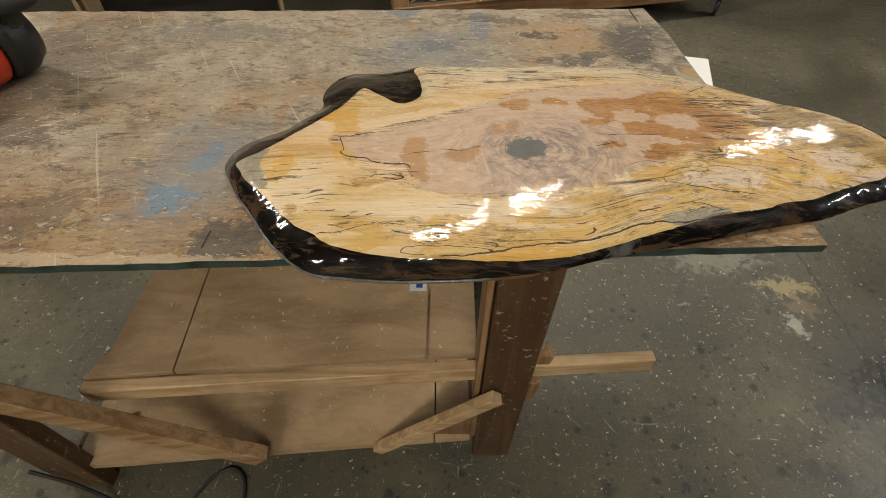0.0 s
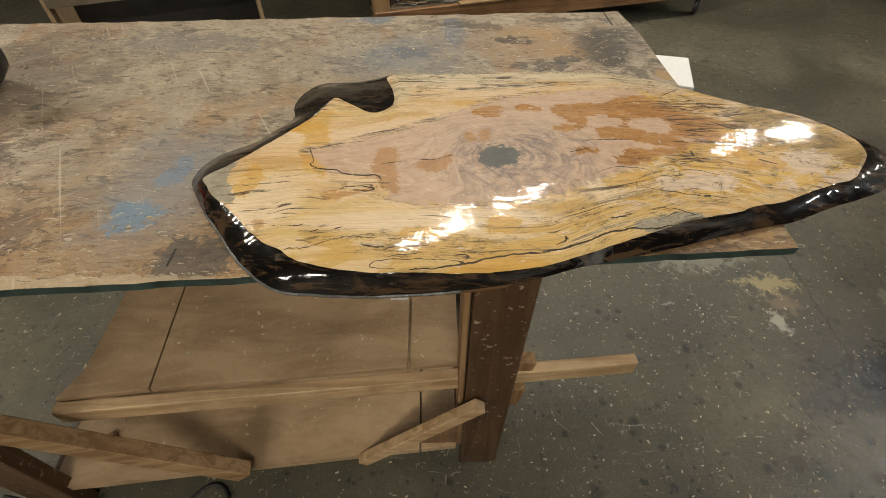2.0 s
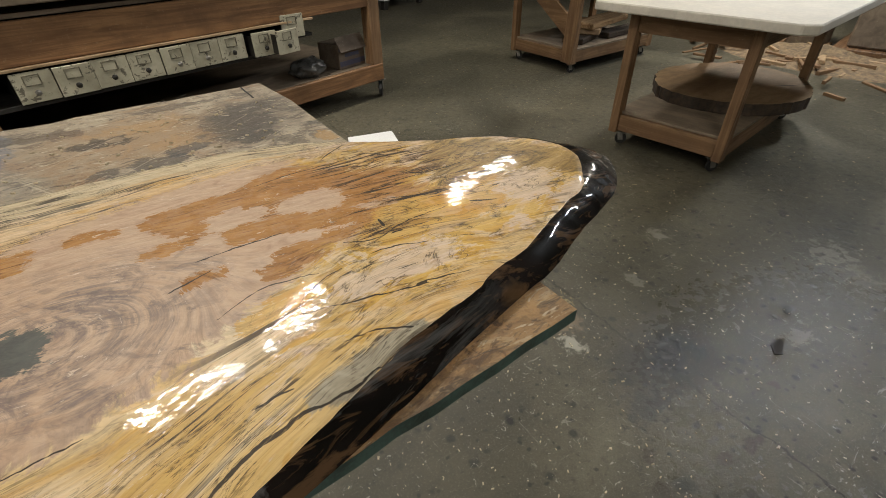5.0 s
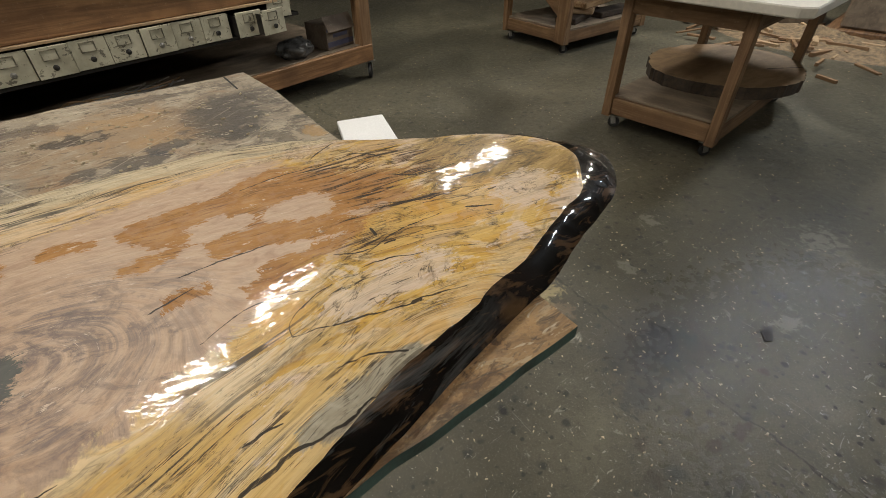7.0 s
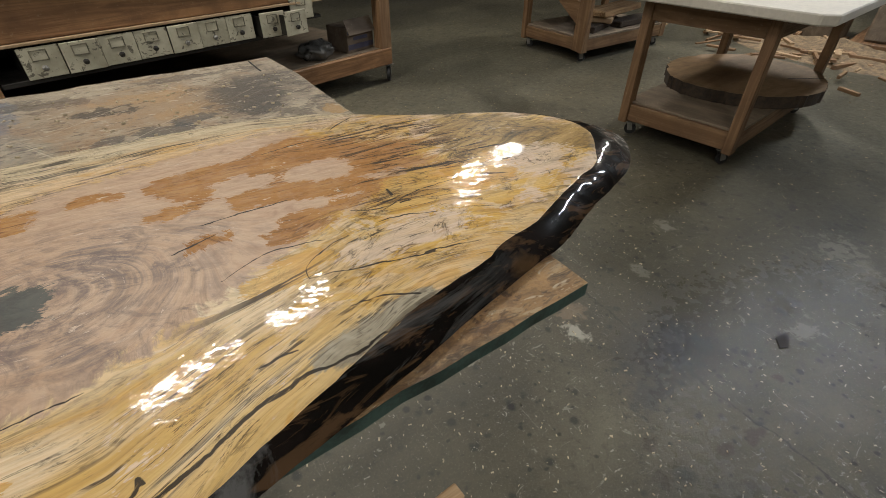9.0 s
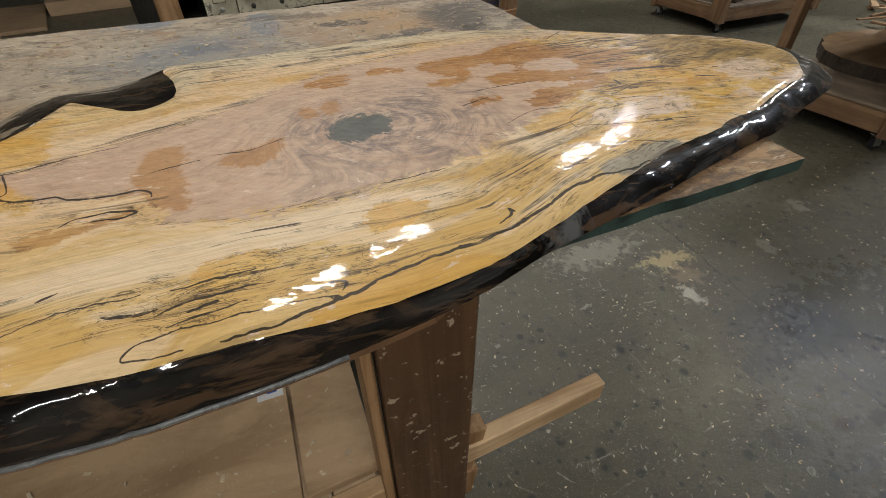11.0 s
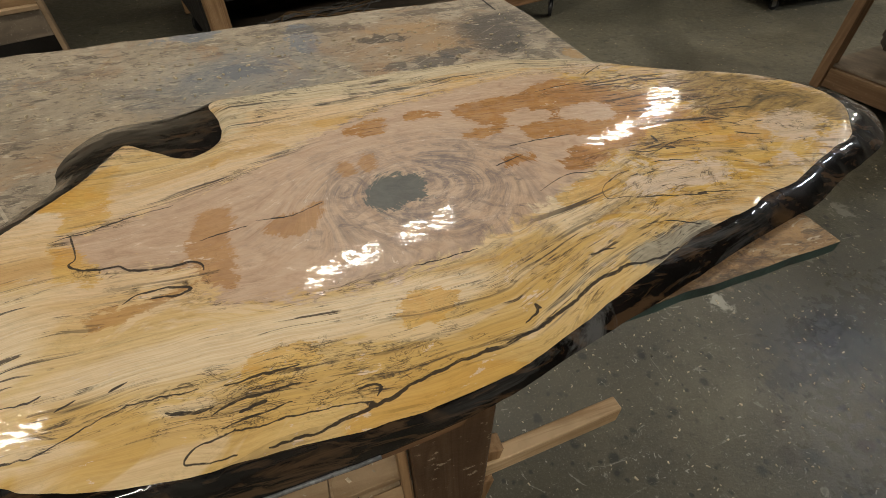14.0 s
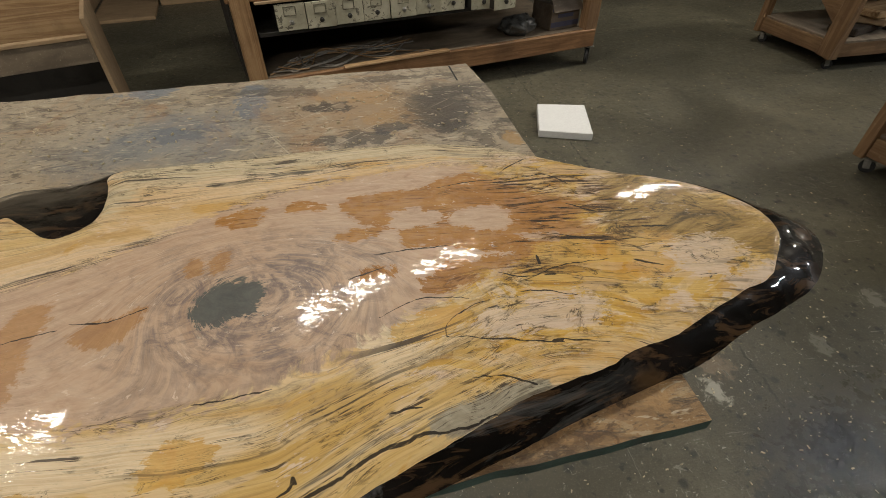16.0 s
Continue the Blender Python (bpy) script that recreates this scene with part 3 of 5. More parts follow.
def painted_metal():
    """Chipped cream paint on old steel drawer fronts."""
    m, nt, b = graph("chipped_cream_paint")
    v = coords(nt)
    oi = nt.nodes.new("ShaderNodeObjectInfo")
    sh = node(nt, "ShaderNodeVectorMath", Vector=v)
    sh.operation = "ADD"
    nt.links.new(sums(nt, "MULTIPLY", oi.outputs["Random"], 30.0), sh.inputs[1])
    n1, n2 = noise_of(nt, sh.outputs[0], 24.0, 6, 0.7, 0.6), noise_of(nt, sh.outputs[0], 6.0, 4, 0.6)
    col = ramp(nt, n2, (0.1, (0.27, 0.25, 0.18)), (0.8, (0.50, 0.47, 0.36)))
    col = mix(nt, grey(nt, n1, 0.66, 0.74, 0.0, 0.85), col, (0.07, 0.06, 0.045))
    nt.links.new(col, b.inputs["Base Color"])
    b.inputs["Roughness"].default_value = 0.55
    relief(nt, b, n1, 0.3)
    return m


M_FLOOR = concrete_floor()
M_TOP = bench_top()
M_SLAB = slab_face()
M_BARK = bark_resin()
M_GREEN = plain("dark_green_edge_paint", (0.025, 0.045, 0.04), 0.5, vary=0.5, scale=40)
M_PINE = timber("dusty_pine_board", (0.24, 0.135, 0.06), (0.40, 0.26, 0.135))
M_PALE = timber("pale_pine_strip", (0.38, 0.24, 0.12), (0.58, 0.41, 0.24))
M_PINE_Y = timber("dusty_pine_crosswise", (0.24, 0.135, 0.06), (0.40, 0.26, 0.135), along="y")
M_PINE_Z = timber("upright_pine", (0.22, 0.12, 0.05), (0.36, 0.22, 0.11), along="z")
M_BROWN_Z = timber("dark_brown_leg_wood", (0.068, 0.034, 0.015), (0.095, 0.050, 0.023), along="z", rough=0.45, dust=0.6)
M_WARM = timber("warm_brown_beam", (0.16, 0.078, 0.032), (0.29, 0.155, 0.07), rough=0.5)
M_BROWN = timber("dark_brown_board", (0.085, 0.042, 0.018), (0.17, 0.09, 0.04), rough=0.5)
M_SHELF = panel_wood("dusty_plywood", (0.30, 0.20, 0.11), (0.42, 0.295, 0.175))
M_CART = timber("brown_cart_wood", (0.15, 0.082, 0.038), (0.235, 0.14, 0.07))
M_CART_Y = timber("brown_cart_wood_crosswise", (0.15, 0.082, 0.038), (0.235, 0.14, 0.07), along="y")
M_CART_Z = timber("brown_cart_post", (0.15, 0.082, 0.038), (0.235, 0.14, 0.07), along="z")
M_SHELF_DIM = panel_wood("old_grey_plywood", (0.13, 0.10, 0.07), (0.20, 0.155, 0.11))
M_CARD = panel_wood("brown_cardboard", (0.28, 0.19, 0.11), (0.33, 0.23, 0.135), 0.8)
M_OLDCARD = panel_wood("dark_carton", (0.10, 0.075, 0.055), (0.15, 0.115, 0.085), 0.8)
M_PRINT = plain("slate_print", (0.05, 0.05, 0.085), 0.6)
# Near black: dark cuts, feet and boards, also painted shade inside the cabinet.
M_DARK = plain("near_black", (0.014, 0.012, 0.010), 0.7, vary=0.4)
M_BIN = painted_metal()
M_OLDPAINT = plain("dirty_old_paint", (0.17, 0.155, 0.11), 0.6, vary=0.5, scale=60)
M_STEEL = plain("dull_steel", (0.30, 0.29, 0.27), 0.4, 0.8)
M_IRON = plain("dark_iron", (0.04, 0.037, 0.033), 0.45, 0.6)
M_RUBBER = plain("black_rubber", (0.012, 0.012, 0.013), 0.6)
M_FOAM = plain("white_foam", (0.80, 0.80, 0.80), 0.8, vary=0.05, scale=120)
M_ORANGE = plain("orange_red_plastic", (0.62, 0.055, 0.018), 0.38, vary=0.08)
M_BLACKP = plain("black_tool_plastic", (0.014, 0.014, 0.015), 0.42, vary=0.2)
M_WALL = plain("enclosing_wall_grey", (0.24, 0.23, 0.20), 0.8, vary=0.12, scale=3)
M_CEIL = plain("grey_ceiling", (0.15, 0.145, 0.135), 0.85, vary=0.12, scale=2)
M_WHITETOP = plain("pale_dusty_board", (0.60, 0.56, 0.49), 0.7, vary=0.08, scale=6)
M_DISC = panel_wood("sawn_end_grain", (0.21, 0.135, 0.07), (0.30, 0.20, 0.115))
M_ROUGHBARK = plain("rough_dry_bark", (0.045, 0.032, 0.022), 0.9, vary=0.5, scale=30, bump=0.8)
M_GREYBAG = plain("grey_plastic_bag", (0.06, 0.06, 0.058), 0.35)
M_LABEL = plain("white_paper", (0.62, 0.63, 0.64), 0.6, vary=0.05)
M_BLUE = plain("blue_print", (0.03, 0.08, 0.35), 0.5)
M_DUST = plain("tan_sawdust", (0.17, 0.12, 0.07), 0.9, vary=0.5, scale=25, bump=0.6)
M_WIRE = plain("pale_wire", (0.22, 0.20, 0.17), 0.5)
M_RESIN = plain("grey_cured_resin", (0.13, 0.135, 0.14), 0.25, vary=0.2, scale=40)
M_CHIP = plain("pale_wood_chip", (0.48, 0.40, 0.28), 0.8, vary=0.25)


def lamp_glow():
    m, nt, b = graph("lit_tube")
    b.inputs["Base Color"].default_value = (0.9, 0.9, 0.9, 1)
    b.inputs["Emission Color"].default_value = (1.0, 0.93, 0.80, 1)
    b.inputs["Emission Strength"].default_value = 26.0
    return m


M_TUBE = lamp_glow()


# ---------------------------------------------------------------- building helpers
def thing(name, label, category, at=(0, 0, 0), turn=0.0, group="", kind=""):
    e = new(name)
    e.empty_display_size = 0.05
    e.matrix_basis = pose(*at, 0, 0, turn)
    return tagged(e, label, category, group, kind)


def mesh_of(bm, name, material, smooth=False):
    me = bpy.data.meshes.new(name)
    bm.normal_update()
    bm.to_mesh(me)
    bm.free()
    for mt in (material if isinstance(material, (list, tuple)) else [material]):
        me.materials.append(mt)
    if smooth:
        for p in me.polygons:
            p.use_smooth = True
    return me


def part(name, bm, material, parent=None, label="", smooth=False):
    ob = new(name, mesh_of(bm, name, material, smooth))
    ob.parent = parent
    if label:
        tagged(ob, label)
    return ob


def box(bm, lo, hi, bevel=0.003):
    cx, cy, cz = [(a + c) / 2 for a, c in zip(lo, hi)]
    r = bmesh.ops.create_cube(bm, size=1.0, matrix=Matrix.Translation((cx, cy, cz)) @ Matrix.Diagonal((*[max(1e-4, abs(c - a)) for a, c in zip(lo, hi)], 1)))
    if bevel:
        vs = set(r["verts"])
        bmesh.ops.bevel(bm, geom=[e for e in bm.edges if e.verts[0] in vs], offset=bevel, segments=1, affect="EDGES", profile=0.5)
    return bm


def boxed(lo, hi, bevel=0.003):
    return box(bmesh.new(), lo, hi, bevel)


def board(p0, p1, w, h, bevel=0.002, up=(0, 0, 1), bm=None):
    """A board from p0 to p1, w across, h along up."""
    bm = bm or bmesh.new()
    a, c = Vector(p0), Vector(p1)
    x = (c - a).normalized()
    y = Vector(up).cross(x).normalized()
    z = x.cross(y)
    m = Matrix((x, y, z)).transposed().to_4x4()
    m.translation = (a + c) / 2
    r = bmesh.ops.create_cube(bm, size=1.0, matrix=m @ Matrix.Diagonal(((c - a).length, w, h, 1)))
    if bevel:
        vs = set(r["verts"])
        bmesh.ops.bevel(bm, geom=[e for e in bm.edges if e.verts[0] in vs], offset=bevel, segments=1, affect="EDGES", profile=0.5)
    return bm


def slab_prism(outline, z0, z1, bevel=0.0, bm=None):
    """A flat prism over a closed outline of (x, y)."""
    bm = bm or bmesh.new()
    top = [bm.verts.new((x, y, z1)) for x, y in outline]
    low = [bm.verts.new((x, y, z0)) for x, y in outline]
    n = len(outline)
    bm.faces.new(top)
    bm.faces.new(low[::-1])
    for i in range(n):
        bm.faces.new((top[i], low[i], low[(i + 1) % n], top[(i + 1) % n]))
    if bevel:
        bmesh.ops.bevel(bm, geom=list(bm.edges), offset=bevel, segments=1, affect="EDGES", profile=0.5)
    bmesh.ops.recalc_face_normals(bm, faces=bm.faces)
    return bm


def tube(points, radius, sides=8, bm=None, closed=False):
    bm = bm or bmesh.new()
    pts = [Vector(p) for p in points]
    rings = []
    for i, p in enumerate(pts):
        d = (pts[min(i + 1, len(pts) - 1)] - pts[max(i - 1, 0)]).normalized()
        a = d.orthogonal().normalized() if abs(d.z) > 0.9 else d.cross(Vector((0, 0, 1))).normalized()
        c = d.cross(a)
        rings.append([bm.verts.new(p + radius * (math.cos(t) * a + math.sin(t) * c)) for t in [2 * math.pi * k / sides for k in range(sides)]])
    for r0, r1 in zip(rings, rings[1:]):
        for k in range(sides):
            bm.faces.new((r0[k], r0[(k + 1) % sides], r1[(k + 1) % sides], r1[k]))
    bm.faces.new(rings[0][::-1])
    bm.faces.new(rings[-1])
    bmesh.ops.recalc_face_normals(bm, faces=bm.faces)
    return bm


def spline(points, per=8, closed=False):
    """Catmull-Rom curve through points of any dimension."""
    p = [np.array(q, float) for q in points]
    n = len(p)
    out = []
    for i in range(n if closed else n - 1):
        if closed:
            a, b_, c, d = p[(i - 1) % n], p[i], p[(i + 1) % n], p[(i + 2) % n]
        else:
            a, b_, c, d = p[max(i - 1, 0)], p[i], p[i + 1], p[min(i + 2, n - 1)]
        for k in range(per):
            t = k / per
            out.append(0.5 * (2 * b_ + (c - a) * t + (2 * a - 5 * b_ + 4 * c - d) * t * t + (3 * b_ - a - 3 * c + d) * t ** 3))
    if not closed:
        out.append(p[-1])
    return out


def turned(profile, sides=20, bm=None, centre=(0, 0)):
    """A body turned about the z axis through centre; profile: (radius, z) from below upwards."""
    bm = bm or bmesh.new()
    rings = [[bm.verts.new((centre[0] + r * math.cos(2 * math.pi * k / sides), centre[1] + r * math.sin(2 * math.pi * k / sides), z)) for k in range(sides)] for r, z in profile]
    for a, c in zip(rings, rings[1:]):
        for k in range(sides):
            bm.faces.new((a[k], a[(k + 1) % sides], c[(k + 1) % sides], c[k]))
    bm.faces.new(rings[0][::-1])
    bm.faces.new(rings[-1])
    return bm


def caster(parent, x, y, turn=20.0, r=0.032):
    """Swivel caster, its wheel on the floor; plate above."""
    c = math.cos(math.radians(turn)), math.sin(math.radians(turn))
    bm = bmesh.new()
    bmesh.ops.create_cone(bm, cap_ends=True, segments=18, radius1=r, radius2=r, depth=0.022,
                          matrix=Matrix.Translation((x, y, r)) @ Matrix.Rotation(math.radians(turn), 4, "Z") @ Matrix.Rotation(math.radians(90), 4, "X"))
    bmesh.ops.bevel(bm, geom=[e for e in bm.edges if len(e.link_faces) == 2 and e.calc_face_angle(0) > 1.0], offset=0.004, segments=2, affect="EDGES")
    wheel_ = bm
    bm = bmesh.new()
    for s in (-1, 1):
        ox, oy = -c[1] * 0.017 * s, c[0] * 0.017 * s
        board((x + ox, y + oy, r - 0.008), (x + ox - c[0] * 0.012, y + oy - c[1] * 0.012, 2 * r + 0.012), 0.004, 0.03, 0.001, up=(c[0], c[1], 0), bm=bm)
    box(bm, (x - 0.035, y - 0.03, 2 * r + 0.009), (x + 0.035, y + 0.03, 2 * r + 0.016), 0.001)
    fork = part("caster", bm, M_STEEL, parent, "steel swivel caster")
    part("wheel", wheel_, M_RUBBER, fork, "black rubber wheel")
    return fork


# ---------------------------------------------------------------- the hall
X0, X1, Y0, Y1 = -5.0, 10.0, -4.0, 10.5
tagged(part("floor", boxed((X0, Y0, -0.1), (X1, Y1, 0.0), 0), M_FLOOR), "worn grey concrete workshop floor with oil spots and wood chips", "floor", kind="structure")
# Ceiling and walls are out of view, added to enclose the light; kept dark.
tagged(part("ceiling", boxed((X0, Y0, CEILING + 0.06), (X1, Y1, CEILING + 0.16), 0), M_CEIL), "unseen grey ceiling added to close the workshop", "ceiling", kind="structure")
for nm, lo, hi in (("wall_west", (X0 - 0.15, Y0 - 0.15, 0), (X0, Y1 + 0.15, CEILING + 0.16)), ("wall_east", (X1, Y0 - 0.15, 0), (X1 + 0.15, Y1 + 0.15, CEILING + 0.16)),
                   ("wall_south", (X0, Y0 - 0.15, 0), (X1, Y0, CEILING + 0.16)), ("wall_north", (X0, Y1, 0), (X1, Y1 + 0.15, CEILING + 0.16))):
    tagged(part(nm, boxed(lo, hi, 0), M_WALL), "unseen grey wall added to close the workshop", "wall", kind="structure")


def tube_or_fill_light(x, y, turn, power=1.0, cool=False, half=0.6):
    t = thing("ceiling_or_fill_light", "lit twin-tube ceiling fixture, placed from reflections or added as fill", "lamp", (x, y, CEILING), turn, "ceiling fixtures")
    bm = boxed((-half - 0.03, -0.07, 0.0), (half + 0.03, 0.07, 0.055), 0.004)
    part("housing", bm, M_LABEL, t, "white steel housing")
    for s in (-0.045, 0.045):
        part("tube", tube([(-half, s, -0.02), (half, s, -0.02)], 0.013, 10), M_TUBE, t, "glowing tube")
    a = bpy.data.lights.new("ceiling_or_fill_glow", "AREA")
    a.shape, a.size, a.size_y, a.energy = "RECTANGLE", 2 * half, 0.065, LAMP_POWER * power
    # Cool tint stands in for the bluish light that streaks the floor.
    a.color = (0.86, 0.93, 1.0) if cool else (1.0, 0.925, 0.785)
    o = new("ceiling_or_fill_glow", a)
    o.matrix_basis = pose(x, y, CEILING - 0.045, 0, 0, turn)
    return t


# The last three are unseen fill lamps, added to brighten the right and front.
for x, y, k, c, hf in ((0.24, 2.78, 0.56, False, 0.29), (1.00, 3.07, 0.56, False, 0.29), (3.05, 3.76, 0.56, False, 0.29), (3.75, 4.03, 0.56, False, 0.29), (-2.0, 1.95, 0.9, False, 0.6), (4.96, 1.0, 1.3, True, 0.66), (6.2, 3.0, 2.0, False, 0.6),
                   (0.1, -1.5, 1.45, False, 0.6), (-2.5, -2.5, 1.6, False, 0.6)):
    tube_or_fill_light(x, y, 21.0, k, c, hf)

# ---------------------------------------------------------------- the workbench
TOP = 0.92
TL, TR = -1.05, 0.752
bench = thing("workbench", "old plywood workbench with worn paint-spattered top", "workbench", (0, 0, 0))


def lerp_y(x, a, c):
    return a + (c - a) * (x - TL) / (TR - TL)


rng = random.Random(4)
edge = []
for i in range(61):
    x = TL + (TR - TL) * i / 60
    edge.append((x, lerp_y(x, 0.528, 0.617) + rng.uniform(-0.0015, 0.0015)))
edge += [(TR + rng.uniform(-0.002, 0.002), 0.70 + 0.1 * i) for i in range(7)]
for i in range(61):
    x = TR - (TR - TL) * i / 60 - (0.015 if i == 0 else 0)
    edge.append((x, lerp_y(x, 1.375, 1.442) + rng.uniform(-0.004, 0.004)))
bm = slab_prism(edge, TOP - 0.013, TOP)
for f in bm.faces:
    f.material_index = 0 if f.normal.z > 0.5 else 1
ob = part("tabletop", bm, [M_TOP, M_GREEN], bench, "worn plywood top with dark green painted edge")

# front right leg, a wide dark board with a pale inner face, and the other legs
part("leg", board((0.371, 0.668, 0.0), (0.371, 0.655, TOP - 0.0135), 0.100, 0.036, up=(0, 1, 0)), M_BROWN_Z, bench, "dark brown board leg, dusty with chips")
part("leg", board((0.372, 1.30, 0.0), (0.372, 1.30, TOP - 0.0135), 0.11, 0.038, up=(0, 1, 0)), M_BROWN_Z, bench)
part("leg", board((-0.715, 0.575, 0.0), (-0.715, 0.575, TOP - 0.0135), 0.11, 0.038, up=(0, 1, 0)), M_BROWN_Z, bench, "reddish brown board leg")
part("leg", board((-0.73, 1.24, 0.0), (-0.73, 1.24, TOP - 0.0135), 0.10, 0.038, up=(0, 1, 0)), M_BROWN_Z, bench)
part("leg_cheek", board((0.312, 0.69, 0.30), (0.312, 0.69, TOP - 0.0135), 0.012, 0.07, up=(0, 1, 0)), M_PINE_Z, bench, "pale strip beside the leg")
part("header", board((0.42, 0.66, TOP - 0.045), (0.42, 1.32, TOP - 0.045), 0.09, 0.04), M_BROWN, bench, "dark crosspiece under the top")
part("header", board((-0.72, 0.58, TOP - 0.045), (-0.72, 1.25, TOP - 0.045), 0.09, 0.04), M_BROWN, bench)
part("apron", board((-0.9, 0.60, TOP - 0.05), (0.33, 0.665, TOP - 0.05), 0.03, 0.05), M_BROWN, bench)
# long rail that runs on past the leg, with blocks
part("rail", board((-0.53, 0.628, 0.430), (0.707, 0.716, 0.430), 0.026, 0.046), M_PALE, bench, "pale pine rail that sticks out past the leg")
part("block", board((0.438, 0.705, 0.40), (0.45, 0.705, 0.487), 0.05, 0.03, up=(0, 1, 0)), M_PINE_Z, bench, "pine block at the rail")
part("block", board((0.43, 0.705, 0.28), (0.442, 0.705, 0.36), 0.05, 0.03, up=(0, 1, 0)), M_PINE_Z, bench)
part("brace", board((0.065, 0.625, 0.115), (0.352, 0.625, 0.428), 0.026, 0.030, up=(0, 0, 1)), M_PALE, bench, "diagonal pine brace")
part("brace", board((-0.225, 0.595, 0.14), (-0.70, 0.545, 0.675), 0.036, 0.05, up=(0, 0, 1)), M_PINE, bench, "diagonal pine brace")
part("foot_rail", board((0.30, 0.70, 0.095), (0.30, 1.28, 0.095), 0.04, 0.06), M_BROWN, bench)
part("foot_rail", board((-0.70, 0.62, 0.095), (-0.70, 1.2, 0.095), 0.04, 0.06), M_BROWN, bench)
bm = slab_prism([(-0.535, 0.645), (-0.35, 0.664), (-0.40, 1.33), (-0.515, 1.33), (-0.505, 0.71)], 0.440, 0.456, 0.001)
part("shelf_panel", bm, M_SHELF, bench)
bm = slab_prism([(-0.346, 0.664), (0.196, 0.704), (0.196, 1.33), (-0.396, 1.33)], 0.441, 0.457, 0.001)
part("shelf_panel", bm, M_SHELF, bench, "dusty plywood shelf sheet")
bm = slab_prism([(0.202, 0.705), (0.31, 0.712), (0.31, 1.33), (0.202, 1.33)], 0.438, 0.454, 0.001)
part("shelf_panel", bm, M_SHELF, bench)
bm = slab_prism([(-0.70, 0.567), (-0.60, 0.575), (-0.35, 0.598), (-0.22, 0.607), (0.02, 0.628), (0.212, 0.643), (0.212, 1.28), (-0.74, 1.2)], 0.105, 0.130, 0.002)
part("lower_shelf", bm, M_SHELF, bench, "low plywood shelf with a broken front edge")
bm = slab_prism([(0.216, 0.643), (0.308, 0.651), (0.308, 1.28), (0.216, 1.28)], 0.106, 0.131, 0.002)
part("lower_shelf", bm, M_SHELF, bench)
bm = slab_prism([(0.13, 0.64), (0.322, 0.64), (0.322, 0.85)], 0.0, 0.014, 0.001)
bm.transform(Matrix.Translation((0, 0.672, -0.52)) @ Matrix.Rotation(math.radians(90), 4, "X"))
part("gusset", bm, M_CART_Z, bench, "brown gusset at the foot of the leg")
part("paper_label", boxed((0.15, 0.885, 0.4575), (0.192, 0.92, 0.4582), 0), M_LABEL, bench, "white paper label with a blue mark")
part("blue_mark", boxed((0.166, 0.895, 0.4583), (0.182, 0.91, 0.4587), 0), M_BLUE, bench, "blue print")

part("saw_kerf", board((0.698, 1.434, TOP + 0.0003), (0.699, 1.354, TOP + 0.0003), 0.003, 0.0008, 0), M_DARK, bench, "dark saw cut in the top")
part("saw_kerf", board((-0.088, 0.601, TOP + 0.0003), (-0.087, 0.632, TOP + 0.0003), 0.002, 0.0008, 0), M_DARK, bench, "short dark cut in the top")

# ---------------------------------------------------------------- the live-edge slab
FACE = 0.944
RIM = [(-.082, .757), (-.071, .735), (-.055, .713), (-.033, .693), (-.015, .675), (.006, .651), (.028, .629), (.046, .616), (.064, .607), (.077, .594),
       (.098, .585), (.138, .574), (.188, .567), (.240, .566), (.309, .564), (.385, .571), (.441, .588), (.486, .605), (.551, .629), (.620, .654),
       (.682, .666), (.709, .677), (.756, .686), (.787, .699), (.843, .721), (.887, .735), (.920, .765), (.950, .801), (.951, .850), (.921, .894),
       (.877, .925), (.821, .951), (.770, .983), (.725, 1.016), (.665, 1.053), (.582, 1.073), (.470, 1.080), (.358, 1.077), (.246, 1.073), (.176, 1.066),
       (.186, 1.010), (.188, .960), (.156, .934), (.117, .961), (.084, .987), (.070, .967), (.044, .912), (-.016, .833), (-.054, .788)]
BARK = [(-.111, .775), (-.084, .720), (-.037, .658), (.008, .600), (.052, .567), (.108, .557), (.173, .553), (.244, .555), (.316, .556), (.389, .563),
        (.468, .584), (.549, .606), (.633, .630), (.720, .652), (.771, .663), (.832, .688), (.914, .716), (.952, .735), (.988, .768), (1.008, .803),
        (1.001, .838), (.974, .876), (.932, .905), (.866, .944), (.792, .985), (.730, 1.022), (.667, 1.060), (.583, 1.081), (.470, 1.088), (.360, 1.085),
        (.250, 1.081), (.165, 1.092), (.108, 1.076), (.046, 1.070), (.016, 1.037), (.004, .990), (.010, .944), (-.018, .902), (-.040, .872), (-.094, .829)]


def inside(px, py, loop):
    hit = np.zeros(len(px), bool)
    lx, ly = loop[:, 0], loop[:, 1]
    j = len(loop) - 1
    for i in range(len(loop)):
        c = (ly[i] > py) != (ly[j] > py)
        with np.errstate(divide="ignore", invalid="ignore"):
            xx = (lx[j] - lx[i]) * (py - ly[i]) / (ly[j] - ly[i]) + lx[i]
        hit ^= c & (px < xx)
        j = i
    return hit


def dist_to(px, py, pts):
    out = np.empty(len(px))
    for k in range(0, len(px), 4000):
        d = np.hypot(px[k:k + 4000, None] - pts[None, :, 0], py[k:k + 4000, None] - pts[None, :, 1])
        out[k:k + 4000] = d.min(1)
    return out


def filled(loop, n=7):
    """The closed loop with n points on each of its edges."""
    nxt = np.roll(loop, -1, axis=0)
    return np.concatenate([loop + (nxt - loop) * k / n for k in range(n)])


